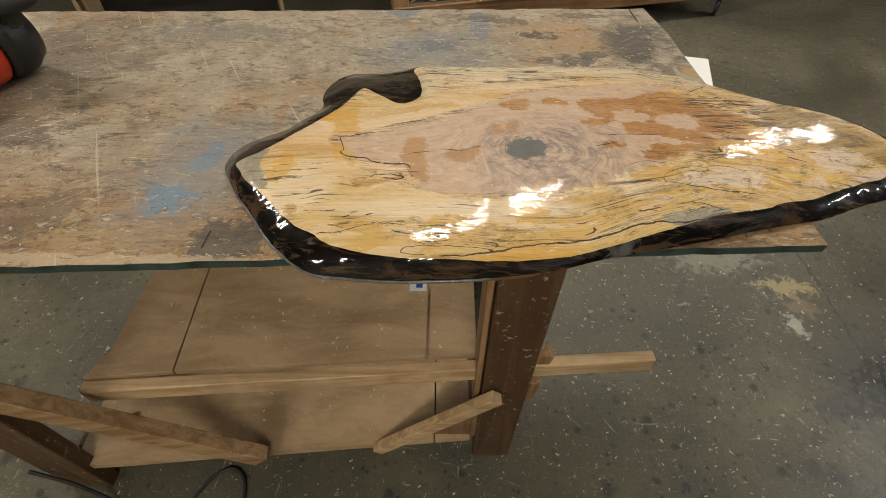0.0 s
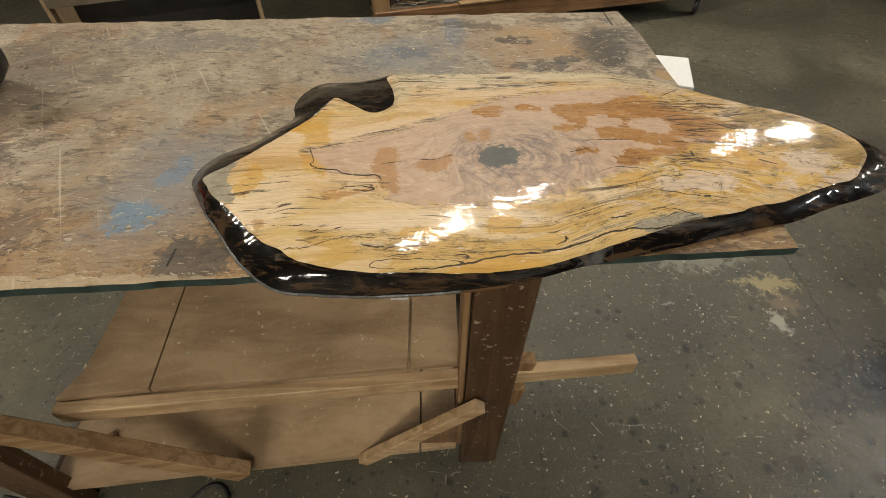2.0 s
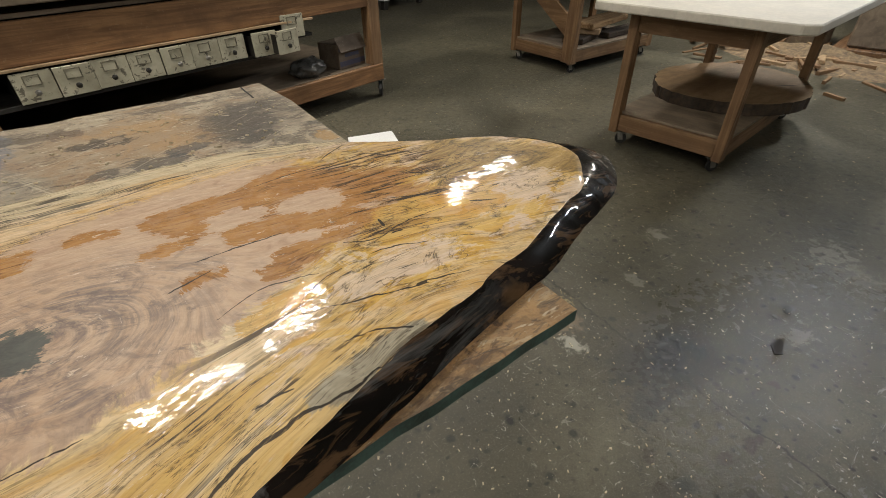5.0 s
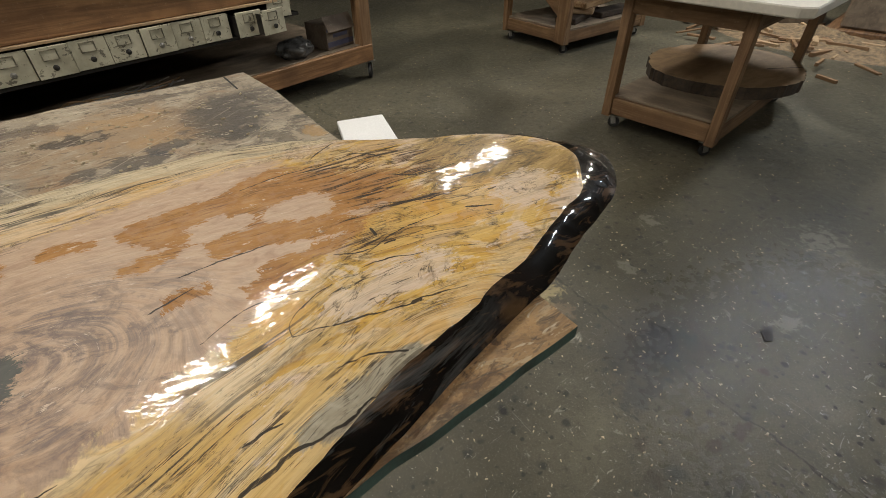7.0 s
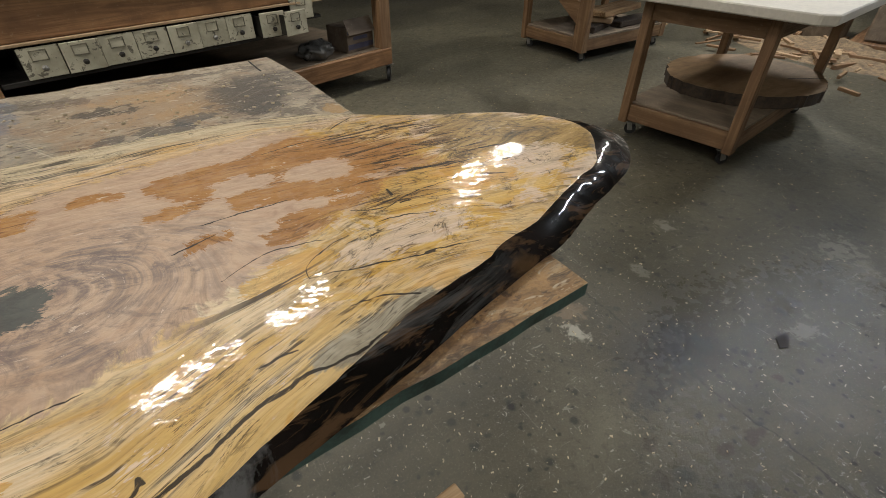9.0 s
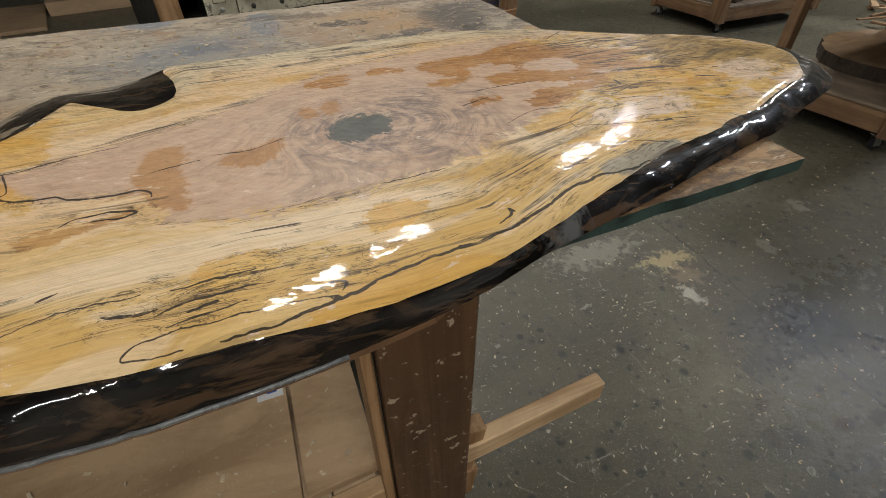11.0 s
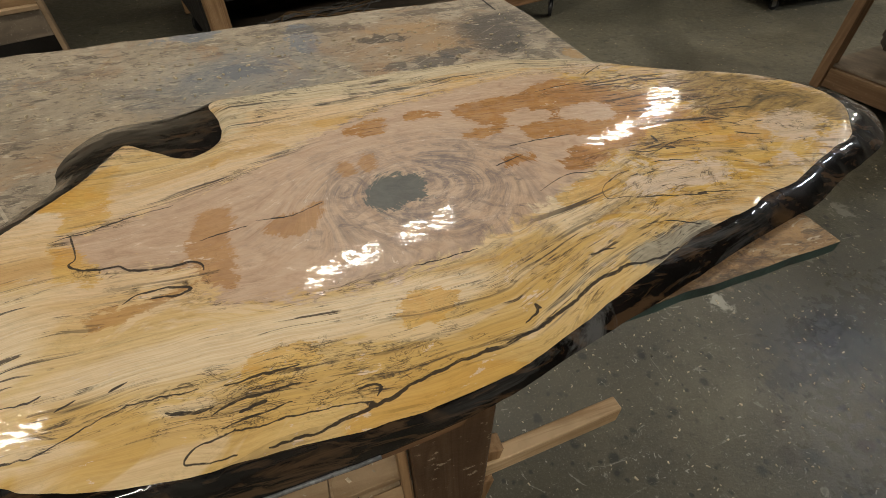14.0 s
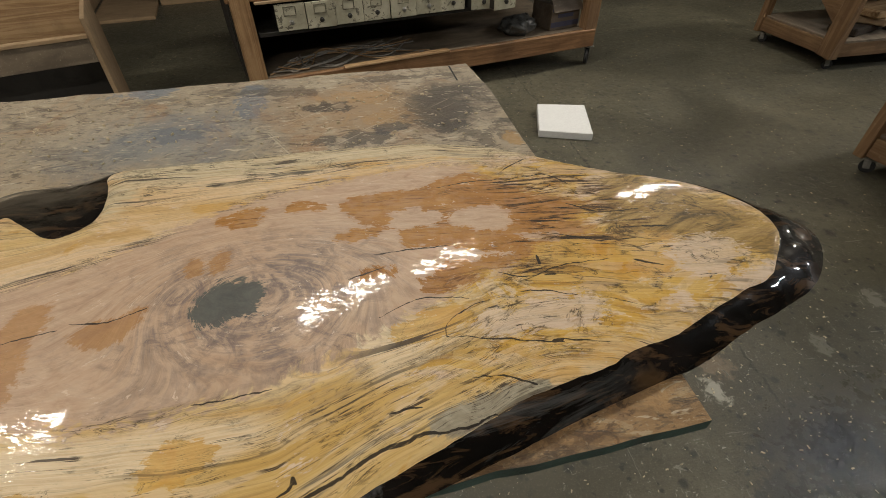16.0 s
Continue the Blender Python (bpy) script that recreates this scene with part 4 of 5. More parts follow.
def rough_loop(loop, amount, seed):
    out = []
    for i, p in enumerate(loop):
        q = loop[(i + 1) % len(loop)] - loop[i - 1]
        nrm = np.array((q[1], -q[0])) / (np.hypot(*q) + 1e-9)
        out.append(p + nrm * amount * (noise.noise((p[0] * 45, p[1] * 45, seed)) + 0.6 * noise.noise((p[0] * 130, p[1] * 130, seed))))
    return np.array(out)


def blob(x, y, cx, cy, rx, ry, turn=0.0):
    c, s = math.cos(math.radians(turn)), math.sin(math.radians(turn))
    u, w = (x - cx) * c + (y - cy) * s, -(x - cx) * s + (y - cy) * c
    return np.exp(-0.69 * ((u / rx) ** 2 + (w / ry) ** 2))


# dark zone lines in the wood: half width in mm, then the way
CRACKS = [
    (1.5, [(.228, .570), (.261, .571), (.303, .578), (.327, .585), (.375, .592), (.415, .597), (.459, .613), (.487, .626), (.521, .634), (.546, .634), (.603, .645)]),
    (0.4, [(.068, .607), (.097, .610), (.135, .625), (.166, .626), (.184, .625)]), (0.7, [(.046, .819), (.061, .824), (.087, .828), (.111, .836), (.149, .843)]),
    (1.1, [(.064, .823), (.075, .793), (.072, .783), (.090, .770), (.112, .769), (.123, .760), (.145, .755), (.167, .756), (.180, .749), (.182, .742)]),
    (1.0, [(.123, .722), (.133, .729), (.155, .730), (.173, .724), (.164, .719), (.144, .722)]),
    (0.6, [(.209, .570), (.185, .573), (.179, .577), (.185, .583), (.195, .585), (.221, .586), (.250, .585), (.295, .581)]), (0.7, [(.286, .591), (.297, .592), (.302, .588), (.298, .583)]),
    (1.0, [(.194, .602), (.208, .608), (.225, .608), (.261, .608)]), (0.8, [(.201, .623), (.228, .623), (.251, .623)]), (1.0, [(.165, .613), (.182, .608), (.195, .609)]),
    (1.4, [(.211, .600), (.228, .601)]), (0.7, [(.200, .591), (.222, .594), (.244, .595)]), (0.7, [(.416, .606), (.429, .612), (.431, .620), (.434, .616)])]
ZONE_LINES = [
    (0.6, [(.042, .648), (.077, .650), (.084, .652)]), (0.8, [(.096, .636), (.107, .642)]), (0.9, [(.127, .641), (.138, .646)]),
    (0.8, [(.502, .839), (.535, .840), (.580, .838)]), (0.7, [(.474, .806), (.487, .811), (.510, .817)]), (0.6, [(.587, .950), (.627, .956), (.682, .955)]),
    (0.7, [(.676, .973), (.698, .988), (.720, 1.000)]), (0.6, [(.622, .789), (.650, .778), (.693, .788), (.741, .787)]), (0.4, [(.604, .755), (.581, .748), (.560, .735), (.556, .721)]),
    (0.6, [(.569, .674), (.594, .672), (.618, .660)]), (0.8, [(.500, .655), (.514, .657), (.525, .657)]), (1.5, [(.668, .807), (.667, .793)]), (1.2, [(.666, .777), (.678, .776)]),
    (0.6, [(.633, .759), (.660, .757), (.688, .745)]), (1.6, [(.801, .832), (.829, .827)]), (1.4, [(.765, .782), (.791, .768)])]
GRAIN_LINES = [
    (0.6, [(.352, .690), (.377, .690), (.411, .693)]), (0.7, [(.556, .720), (.608, .707), (.655, .695)]), (0.6, [(.647, .700), (.693, .688)]), (0.9, [(.658, .948), (.728, .955), (.754, .923)]),
    (0.8, [(.733, .889), (.765, .866), (.813, .863)]), (0.8, [(.688, .843), (.743, .818), (.787, .814)]), (0.6, [(.226, .795), (.259, .792), (.289, .803)]), (0.5, [(.177, .782), (.218, .790)]),
    (0.5, [(.50, .752), (.54, .768), (.585, .760)])]
LINES = CRACKS + ZONE_LINES + GRAIN_LINES
# patches of the wood, each a rough outline
HEART = [[(.058, .821), (.090, .771), (.145, .757), (.182, .742), (.194, .702), (.243, .689), (.293, .686), (.346, .686), (.401, .690), (.464, .712), (.525, .749), (.571, .769),
          (.663, .792), (.766, .839), (.719, .929), (.691, .983), (.618, 1.005), (.468, .990), (.367, .965), (.297, .927), (.256, .900), (.202, .871), (.149, .855), (.111, .831)]]
RUST = [[(.402, .940), (.445, .942), (.448, .930), (.422, .933)],
        [(.468, .941), (.504, .953), (.564, .953), (.609, .977), (.661, .971), (.727, .915), (.787, .876), (.755, .844), (.763, .806), (.665, .803), (.624, .793), (.595, .778), (.545, .775), (.541, .801), (.530, .873), (.488, .895)],
        [(.462, .877), (.486, .887), (.529, .885), (.496, .870), (.473, .865)], [(.485, .820), (.515, .817), (.524, .806), (.510, .801), (.485, .801)],
        [(.328, .924), (.339, .936), (.379, .943), (.375, .918), (.354, .911)], [(.404, .946), (.427, .953), (.447, .941), (.421, .935)]]
RUST_SPOTS = [[(.312, .862), (.325, .866), (.329, .842), (.316, .839)], [(.336, .862), (.348, .875), (.355, .859), (.345, .839)],
              [(.172, .817), (.202, .819), (.202, .767), (.209, .729), (.205, .713), (.186, .724), (.177, .747), (.168, .771)], [(.234, .788), (.266, .798), (.289, .803), (.277, .767), (.252, .761), (.237, .772)],
              [(.102, .718), (.133, .718), (.176, .729), (.154, .715), (.118, .700), (.103, .702)], [(.167, .756), (.155, .743), (.139, .751)], [(.018, .661), (.030, .656), (.029, .644), (.020, .648)]]
RUST_GAPS = [[(.520, .891), (.534, .913), (.567, .906), (.585, .893), (.568, .877), (.532, .877)], [(.597, .896), (.650, .902), (.663, .872), (.644, .854), (.603, .867), (.590, .877)],
             [(.523, .845), (.579, .836), (.649, .816), (.612, .812), (.570, .814), (.552, .793), (.523, .803)], [(.660, .848), (.726, .824), (.675, .829)]]
HONEY = [[(-.029, .726), (-.019, .771), (-.014, .786), (.004, .764), (.004, .734), (-.006, .712), (-.016, .709)], [(.048, .815), (.065, .773), (.091, .755), (.104, .756), (.090, .773), (.074, .803)],
         [(.026, .897), (.057, .906), (.085, .876), (.087, .840), (.054, .832), (.048, .862), (.022, .872)], [(.223, .642), (.260, .641), (.258, .622), (.219, .621)], [(.335, .659), (.378, .654), (.361, .628), (.329, .632)],
         [(.678, .822), (.822, .820), (.797, .758), (.737, .753), (.661, .767)], [(.508, .732), (.558, .756), (.585, .737), (.541, .719)]]
BLUSH = [[(.830, .806), (.884, .796), (.883, .768), (.823, .745), (.804, .765)], [(.853, .743), (.906, .754), (.888, .732), (.834, .718)], [(.590, .736), (.677, .749), (.712, .727), (.651, .711), (.595, .716)],
         [(.777, .730), (.793, .727), (.783, .711), (.770, .713)]]
OLIVE = [[(.811, .932), (.886, .898), (.937, .839), (.948, .799), (.922, .769), (.889, .776), (.832, .811), (.762, .829)]]
SCORCH = [[(.66, .955), (.75, .955), (.81, .905), (.82, .845), (.72, .795), (.63, .775), (.66, .850)]]
ASH = [[(.533, .646), (.561, .653), (.594, .662), (.625, .664), (.622, .655), (.590, .645), (.552, .631), (.530, .635)], [(-.085, .757), (-.07, .73), (-.04, .70), (-.02, .70), (-.045, .75), (-.045, .79)]]


def crack_path(k, ln):
    return np.array([q + np.array((0, 0.0022 * noise.noise((q[0] * 60, k * 3.0, 0)) + 0.0010 * noise.noise((q[0] * 210, k * 5.0, 3)))) for q in spline(ln, 26)])


def patch_field(px, py, outlines, reach):
    """0.5 on the outline of the nearest patch, 1 well inside, 0 well outside."""
    out = np.zeros(len(px))
    for pts in outlines:
        loop = np.array(spline(pts, 5, True))
        lo, hi = loop.min(0) - reach, loop.max(0) + reach
        near = np.where((px > lo[0]) & (px < hi[0]) & (py > lo[1]) & (py < hi[1]))[0]
        d = dist_to(px[near], py[near], filled(loop))
        out[near] = np.maximum(out[near], np.clip(0.5 + np.where(inside(px[near], py[near], loop), d, -d) / (2 * reach), 0, 1))
    return out


def build_slab():
    from mathutils.geometry import delaunay_2d_cdt
    rim, bark = rough_loop(spline(RIM, 9, True), 0.0011, 1.0), rough_loop(spline(BARK, 9, True), 0.0008, 5.0)
    gr = np.random.RandomState(3)
    step = 0.0027
    gx, gy = np.meshgrid(np.arange(-0.13, 1.03, step), np.arange(0.54, 1.11, step))
    gx = (gx + gr.uniform(-0.3, 0.3, gx.shape) * step).ravel()
    gy = (gy + gr.uniform(-0.3, 0.3, gy.shape) * step).ravel()
    ok = inside(gx, gy, bark)
    gx, gy = gx[ok], gy[ok]
    dr, db = dist_to(gx, gy, rim), dist_to(gx, gy, bark)
    ok = (dr > step * 0.6) & (db > step * 0.6)
    gx, gy = gx[ok], gy[ok]
    veins, links = [], []
    for k, (_, ln) in enumerate(LINES):
        p = crack_path(k, ln)[::2]
        ok = inside(p[:, 0], p[:, 1], rim) & (dist_to(p[:, 0], p[:, 1], rim) > 0.001)
        for i, q in enumerate(p):
            if ok[i]:
                if i and ok[i - 1]:
                    links.append((len(veins) - 1, len(veins)))
                veins.append(q)
    veins = np.array(veins)
    far = dist_to(gx, gy, veins) > 0.0012
    gx, gy = np.concatenate([gx[far], veins[:, 0]]), np.concatenate([gy[far], veins[:, 1]])
    n1, n2 = len(rim), len(bark)
    pts = [Vector(p) for p in rim] + [Vector(p) for p in bark] + [Vector(p) for p in zip(gx, gy)]
    edges = [(i, (i + 1) % n1) for i in range(n1)] + [(n1 + i, n1 + (i + 1) % n2) for i in range(n2)]
    base = len(pts) - len(veins)
    edges += [(base + i, base + j) for i, j in links]
    vs, _, fs, _, _, _ = delaunay_2d_cdt(pts, edges, [], 0, 1e-6)
    xy = np.array([tuple(v) for v in vs])
    x, y = xy[:, 0], xy[:, 1]
    dr, db = dist_to(x, y, filled(rim)), dist_to(x, y, filled(bark))
    on_face = inside(x, y, rim) | (dr < 1e-5)
    cen = np.array([xy[list(f)].mean(0) for f in fs])
    keep = inside(cen[:, 0], cen[:, 1], bark)
    face_in = inside(cen[:, 0], cen[:, 1], rim)
    wav = np.array([noise.noise((a * 7, c * 9, 2.0)) for a, c in xy]) * 0.0012
    z = FACE + wav - 0.003 * np.exp(-dr / 0.004)
    lump = np.array([noise.noise((a * 24, c * 24, 9.0)) + 0.4 * noise.noise((a * 70, c * 70, 4.0)) for a, c in xy])
    s = dr / (dr + db + 1e-9)
    low = TOP + 0.0045
    hang = np.clip((lerp_y(x, 0.528, 0.617) + 0.008 - y) / 0.03, 0, 1)
    hang = hang * np.interp(x, [.25, .42], [1, -.7])
    low = low - 0.012 * hang
    zb = low + (FACE - 0.003 - low) * (1 - s ** 1.5) + lump * np.interp(x, [.25, .45, .75, .90], [.0016, .0008, .0010, .0024]) * np.sin(np.pi * np.clip(s, 0, 1))
    z = np.where(on_face, z, np.maximum(zb, TOP + 0.003 - 0.012 * hang))
    root = thing("live_edge_slab", "spalted live-edge wood slab with glossy wet resin and black bark", "wood slab")

    def submesh(sel, name, material, label):
        idx = sorted({i for f, k in zip(fs, sel) if k for i in f})
        remap = {i: k for k, i in enumerate(idx)}
        me = bpy.data.meshes.new(name)
        me.from_pydata([(x[i], y[i], z[i]) for i in idx], [], [[remap[i] for i in f] for f, k in zip(fs, sel) if k])
        me.polygons.foreach_set("use_smooth", [True] * len(me.polygons))
        me.materials.append(material)
        o = new(name, me)
        o.parent = root
        tagged(o, label)
        return me, np.array(idx)

    me, idx = submesh(keep & face_in, "wood_face", M_SLAB, "golden spalted wood under glossy resin")
    submesh(keep & ~face_in, "bark_edge", M_BARK, "black glossy bark edge")
    # side and underside
    bm = bmesh.new()
    drop = [0.012 * min(1, max(0, (lerp_y(p[0], 0.528, 0.617) + 0.008 - p[1]) / 0.03)) * np.interp(p[0], [.25, .42], [1, -.7]) for p in bark]
    up = [bm.verts.new((p[0], p[1], TOP + 0.0045 - h)) for p, h in zip(bark, drop)]
    dn = [bm.verts.new((p[0] * 0.996 + 0.002, p[1] * 0.99 + 0.0085 - 0.004 * (h > 0), TOP + 0.0006 - h)) for p, h in zip(bark, drop)]
    for i in range(n2):
        bm.faces.new((up[i], dn[i], dn[(i + 1) % n2], up[(i + 1) % n2]))
    bm.faces.new(dn[::-1])
    bmesh.ops.recalc_face_normals(bm, faces=bm.faces)
    part("underside", bm, M_BROWN, root, "raw brown underside")
    bead = [(p[0], p[1], TOP + 0.0035 - h) for p, h in zip(bark, drop)][12:70]
    part("resin_bead", tube(bead, 0.002, 6), M_RESIN, root, "grey bead of cured resin", True)
    # fields of the wood
    fx, fy = x[idx], y[idx]
    yf = np.interp(fx, [-.1, 0, .1, .2, .42, .52, .64, .78, .87, .96], [.72, .65, .59, .57, .575, .615, .66, .69, .725, .80])
    yb = np.interp(fx, [-.1, 0, .08, .2, .5, .6, .7, .8, .9, .96], [.78, .90, 1.0, 1.075, 1.085, 1.075, 1.03, .975, .91, .82])
    v = (fy - yf) / np.maximum(yb - yf, 0.05)
    e = np.hypot((fx - 0.395) / 0.14, (fy - 0.80) / 0.105)
    w = 0.8 * np.exp(-(e / 1.0) ** 3)
    bend = np.array([noise.noise((a * 5, c * 8, 0.5)) for a, c in zip(fx, fy)])
    r = (1 - w) * (v * 0.5 + 0.02 * bend) + w * (0.11 * e + 0.03 * bend)
    s_ = fx + 0.01 * bend
    wl = np.clip((0.20 - fx) / 0.16, 0, 1)
    r = (1 - wl) * r + wl * (fy - 0.57 + 0.03 * bend)
    wr = np.clip((fx - 0.58) / 0.16, 0, 1)
    r = (1 - wr) * r + wr * (1.16 * (fy + 0.17 * (fx - 0.6) - 0.645) + 0.02 * bend)
    r = r + 0.0035 * np.array([noise.noise((a * 26, c * 34, 4.5)) for a, c in zip(fx, fy)])
    B = lambda *a: blob(fx, fy, *a)
    top = lambda *a: np.maximum.reduce(a)
    heart = patch_field(fx, fy, HEART, 0.035)
    figure = B(.40, .79, .13, .10)
    spots = patch_field(fx, fy, RUST_SPOTS, 0.012)
    scorch = patch_field(fx, fy, SCORCH, 0.03)
    orange = np.minimum(patch_field(fx, fy, RUST, 0.012), 1 - patch_field(fx, fy, RUST_GAPS, 0.012))
    honey, blush, olive = patch_field(fx, fy, HONEY, 0.012), patch_field(fx, fy, BLUSH, 0.012), patch_field(fx, fy, OLIVE, 0.03)
    knot = B(.360, .797, .034, .027, 20)
    yellow = top(np.clip(1 - (v - .14) / .28, 0, 1) * (fx < .62), B(.72, .755, .17, .065, 12), B(.11, .935, .09, .028), .75 * B(.80, .86, .12, .05), .7 * B(.0, .74, .07, .08))
    yellow = yellow - 0.55 * B(.25, .655, .17, .022)
    pale = top(np.clip((v - .80) / .14, 0, 1) * np.clip((fx - .16) / .05, 0, 1) * np.clip((.78 - fx) / .08, 0, 1) * .8, B(.20, 1.0, .03, .05) * .8, B(.80, .96, .05, .015, -30) * .7)
    ash = patch_field(fx, fy, ASH, 0.012)
    crack = np.zeros(len(fx))
    for k, (half, ln) in enumerate(LINES):
        p = crack_path(k, ln)
        u = np.linspace(0, 1, len(p))
        wide = half * 0.001 * np.sqrt(np.clip(np.sin(np.pi * (0.02 + 0.96 * u)), 0, 1)) * np.array([1 + 0.6 * noise.noise((q[0] * 90, q[1] * 90, k)) for q in p])
        near = np.where((fx > p[:, 0].min() - .012) & (fx < p[:, 0].max() + .012) & (fy > p[:, 1].min() - .012) & (fy < p[:, 1].max() + .012))[0]
        for j in range(0, len(near), 3000):
            m_ = near[j:j + 3000]
            d = (np.hypot(fx[m_, None] - p[None, :, 0], fy[m_, None] - p[None, :, 1]) - wide[None, :]).min(1)
            crack[m_] = np.maximum(crack[m_], np.clip(0.9 - d / 0.010, 0, 1))
    tipz = top(B(.87, .84, .10, .09), .9 * B(.78, .93, .12, .04, -28), .85 * B(.76, .77, .12, .06, 15), .75 * B(.67, .75, .10, .05, 15), .6 * B(.60, .71, .07, .03, 20))
    dense = top(np.exp(-((v - .09) / .07) ** 2) * .95 * (fx > .08), np.exp(-((v - .93) / .07) ** 2) * .9, np.exp(-((heart - .48) / .14) ** 2) * .75, .35 * tipz, .7 * B(.45, .68, .12, .03, 15),
                .8 * B(.14, .72, .10, .03, 5), .8 * B(.12, 1.0, .14, .05, -10), .35 * B(.7, .72, .2, .05, 12)) - .5 * B(.10, .68, .09, .06)
    milky = top(B(.25, .655, .18, .020), .8 * B(.02, .70, .06, .06), .7 * B(.55, .72, .08, .03, 25), .8 * B(.35, 1.055, .25, .012), .7 * B(.70, .74, .12, .03, 12))
    deep = top(B(.25, .60, .20, .016, 2), .9 * B(.46, .66, .10, .025, 20), .8 * B(.12, .62, .05, .018, -20), .9 * B(.75, .80, .08, .02), .8 * B(.05, .90, .04, .03))
    g = me.attributes.new("grain", "FLOAT_VECTOR", "POINT")
    g.data.foreach_set("vector", np.stack([s_, r, np.zeros_like(r)], 1).astype(np.float32).ravel())
    for nm, cols in (("zone_a", (heart, orange, knot, yellow)), ("zone_b", (pale, crack, figure, tipz)), ("zone_c", (dense, milky, deep, spots)), ("zone_e", (scorch, scorch, scorch, scorch)), ("zone_d", (honey, blush, olive, ash))):
        a = me.attributes.new(nm, "FLOAT_COLOR", "POINT")
        a.data.foreach_set("color", np.stack(cols, 1).astype(np.float32).ravel())
    return root


build_slab()

# ---------------------------------------------------------------- things on the bench and floor
sander = thing("power_sander", "orange and black power sander lying on the bench", "power tool", (-0.623, 1.046, TOP), 247)
bm = turned([(0.046, 0.0), (0.060, 0.012), (0.064, 0.05), (0.060, 0.11), (0.050, 0.17), (0.040, 0.21)], 28)
bm.transform(Matrix.Translation((0.0, 0, 0.066)) @ Matrix.Rotation(math.radians(90), 4, "Y"))
part("body", bm, M_ORANGE, sander, "orange plastic body", True)
bm = turned([(0.030, -0.075), (0.052, -0.068), (0.066, -0.045), (0.070, -0.015), (0.066, 0.004)], 28)
bm.transform(Matrix.Translation((0.0, 0, 0.071)) @ Matrix.Rotation(math.radians(90), 4, "Y"))
nose_ = part("gear_head", bm, M_BLACKP, sander, "black moulded gear head", True)
part("screw", boxed((-0.045, -0.070, 0.085), (-0.035, -0.062, 0.095), 0.002), M_STEEL, nose_, "steel screw")
part("pad", turned([(0.055, 0.132), (0.062, 0.138), (0.062, 0.152), (0.05, 0.157)], 28, centre=(-0.04, 0.05)), M_RUBBER, sander, "black rubber pad", True)
part("spindle", turned([(0.02, 0.10), (0.02, 0.133)], 14, centre=(-0.04, 0.05)), M_IRON, sander)
bm = tube(spline([(0.20, 0, 0.066), (0.27, 0.0, 0.055), (0.36, 0.02, 0.05)], 5), 0.033, 14)
part("grip", bm, M_BLACKP, sander, "black rubber grip", True)
part("printed_bar", boxed((0.05, 0.030, 0.122), (0.11, 0.034, 0.126), 0.0005), M_LABEL, sander, "pale lettering bar")

foam = part("foam_pad", slab_prism([(1.49, 2.775), (1.775, 2.675), (1.885, 3.05), (1.60, 3.12)], 0.0, 0.045, 0.004), M_FOAM)
tagged(foam, "square white foam pad lying on the floor", "foam pad")

cord = thing("extension_lead", "black power cord looped on the concrete floor", "cable")
pts = [(-0.78, 0.545, 0.16), (-0.70, 0.535, 0.10), (-0.64, 0.52, 0.03), (-0.58, 0.50, 0.006), (-0.50, 0.46, 0.006), (-0.46, 0.44, 0.006), (-0.44, 0.50, 0.006), (-0.40, 0.575, 0.006), (-0.35, 0.605, 0.006), (-0.31, 0.58, 0.006), (-0.295, 0.52, 0.006), (-0.31, 0.42, 0.006), (-0.5, 0.1, 0.006), (-1.2, -0.3, 0.006)]
part("cord", tube(spline(pts, 8), 0.0048, 8), M_RUBBER, cord, smooth=True)

# ---------------------------------------------------------------- rolling bench with drawers behind
rb = thing("rolling_bench", "dark brown rolling workbench with open lower shelf", "workbench", (-0.10, 3.27, 0), 14.3)
W, D = 2.44, 1.22
part("bench_top", boxed((-0.05, -0.06, 0.90), (W + 0.05, D, 0.94), 0.004), M_SHELF_DIM, rb, "grey worn plywood top")
part("front_rail", boxed((-0.02, -0.02, 0.66), (W, 0.018, 0.84), 0.004), M_WARM, rb, "wide brown front rail")
part("ledge_strip", boxed((0.12, -0.035, 0.645), (1.86, 0.02, 0.658), 0.002), M_SHELF, rb, "pale strip under the rail")
part("drawer_shelf", boxed((0.02, 0.02, 0.845), (W - 0.02, D - 0.02, 0.865), 0.002), M_SHELF_DIM, rb)
part("shelf_board", boxed((0.0, 0.0, 0.235), (W, D, 0.258), 0.002), M_SHELF_DIM, rb, "dusty lower shelf")
part("bottom_rail", boxed((0.0, -0.035, 0.135), (W, -0.001, 0.255), 0.004), M_WARM, rb, "brown lower front rail")
part("bottom_rail", boxed((0.0, D, 0.115), (W, D + 0.035, 0.245), 0.004), M_BROWN, rb)
# Near-black board across the back of the open shelf.
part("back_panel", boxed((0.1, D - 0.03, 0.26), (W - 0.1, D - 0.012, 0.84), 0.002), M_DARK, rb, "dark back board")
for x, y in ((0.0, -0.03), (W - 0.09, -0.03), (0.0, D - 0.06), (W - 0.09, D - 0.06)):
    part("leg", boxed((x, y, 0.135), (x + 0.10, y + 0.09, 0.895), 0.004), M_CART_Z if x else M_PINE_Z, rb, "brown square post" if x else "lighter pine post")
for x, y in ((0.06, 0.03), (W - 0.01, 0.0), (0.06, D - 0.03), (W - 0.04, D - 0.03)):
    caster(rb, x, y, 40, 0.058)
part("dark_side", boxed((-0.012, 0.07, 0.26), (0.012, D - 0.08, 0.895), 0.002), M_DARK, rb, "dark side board")


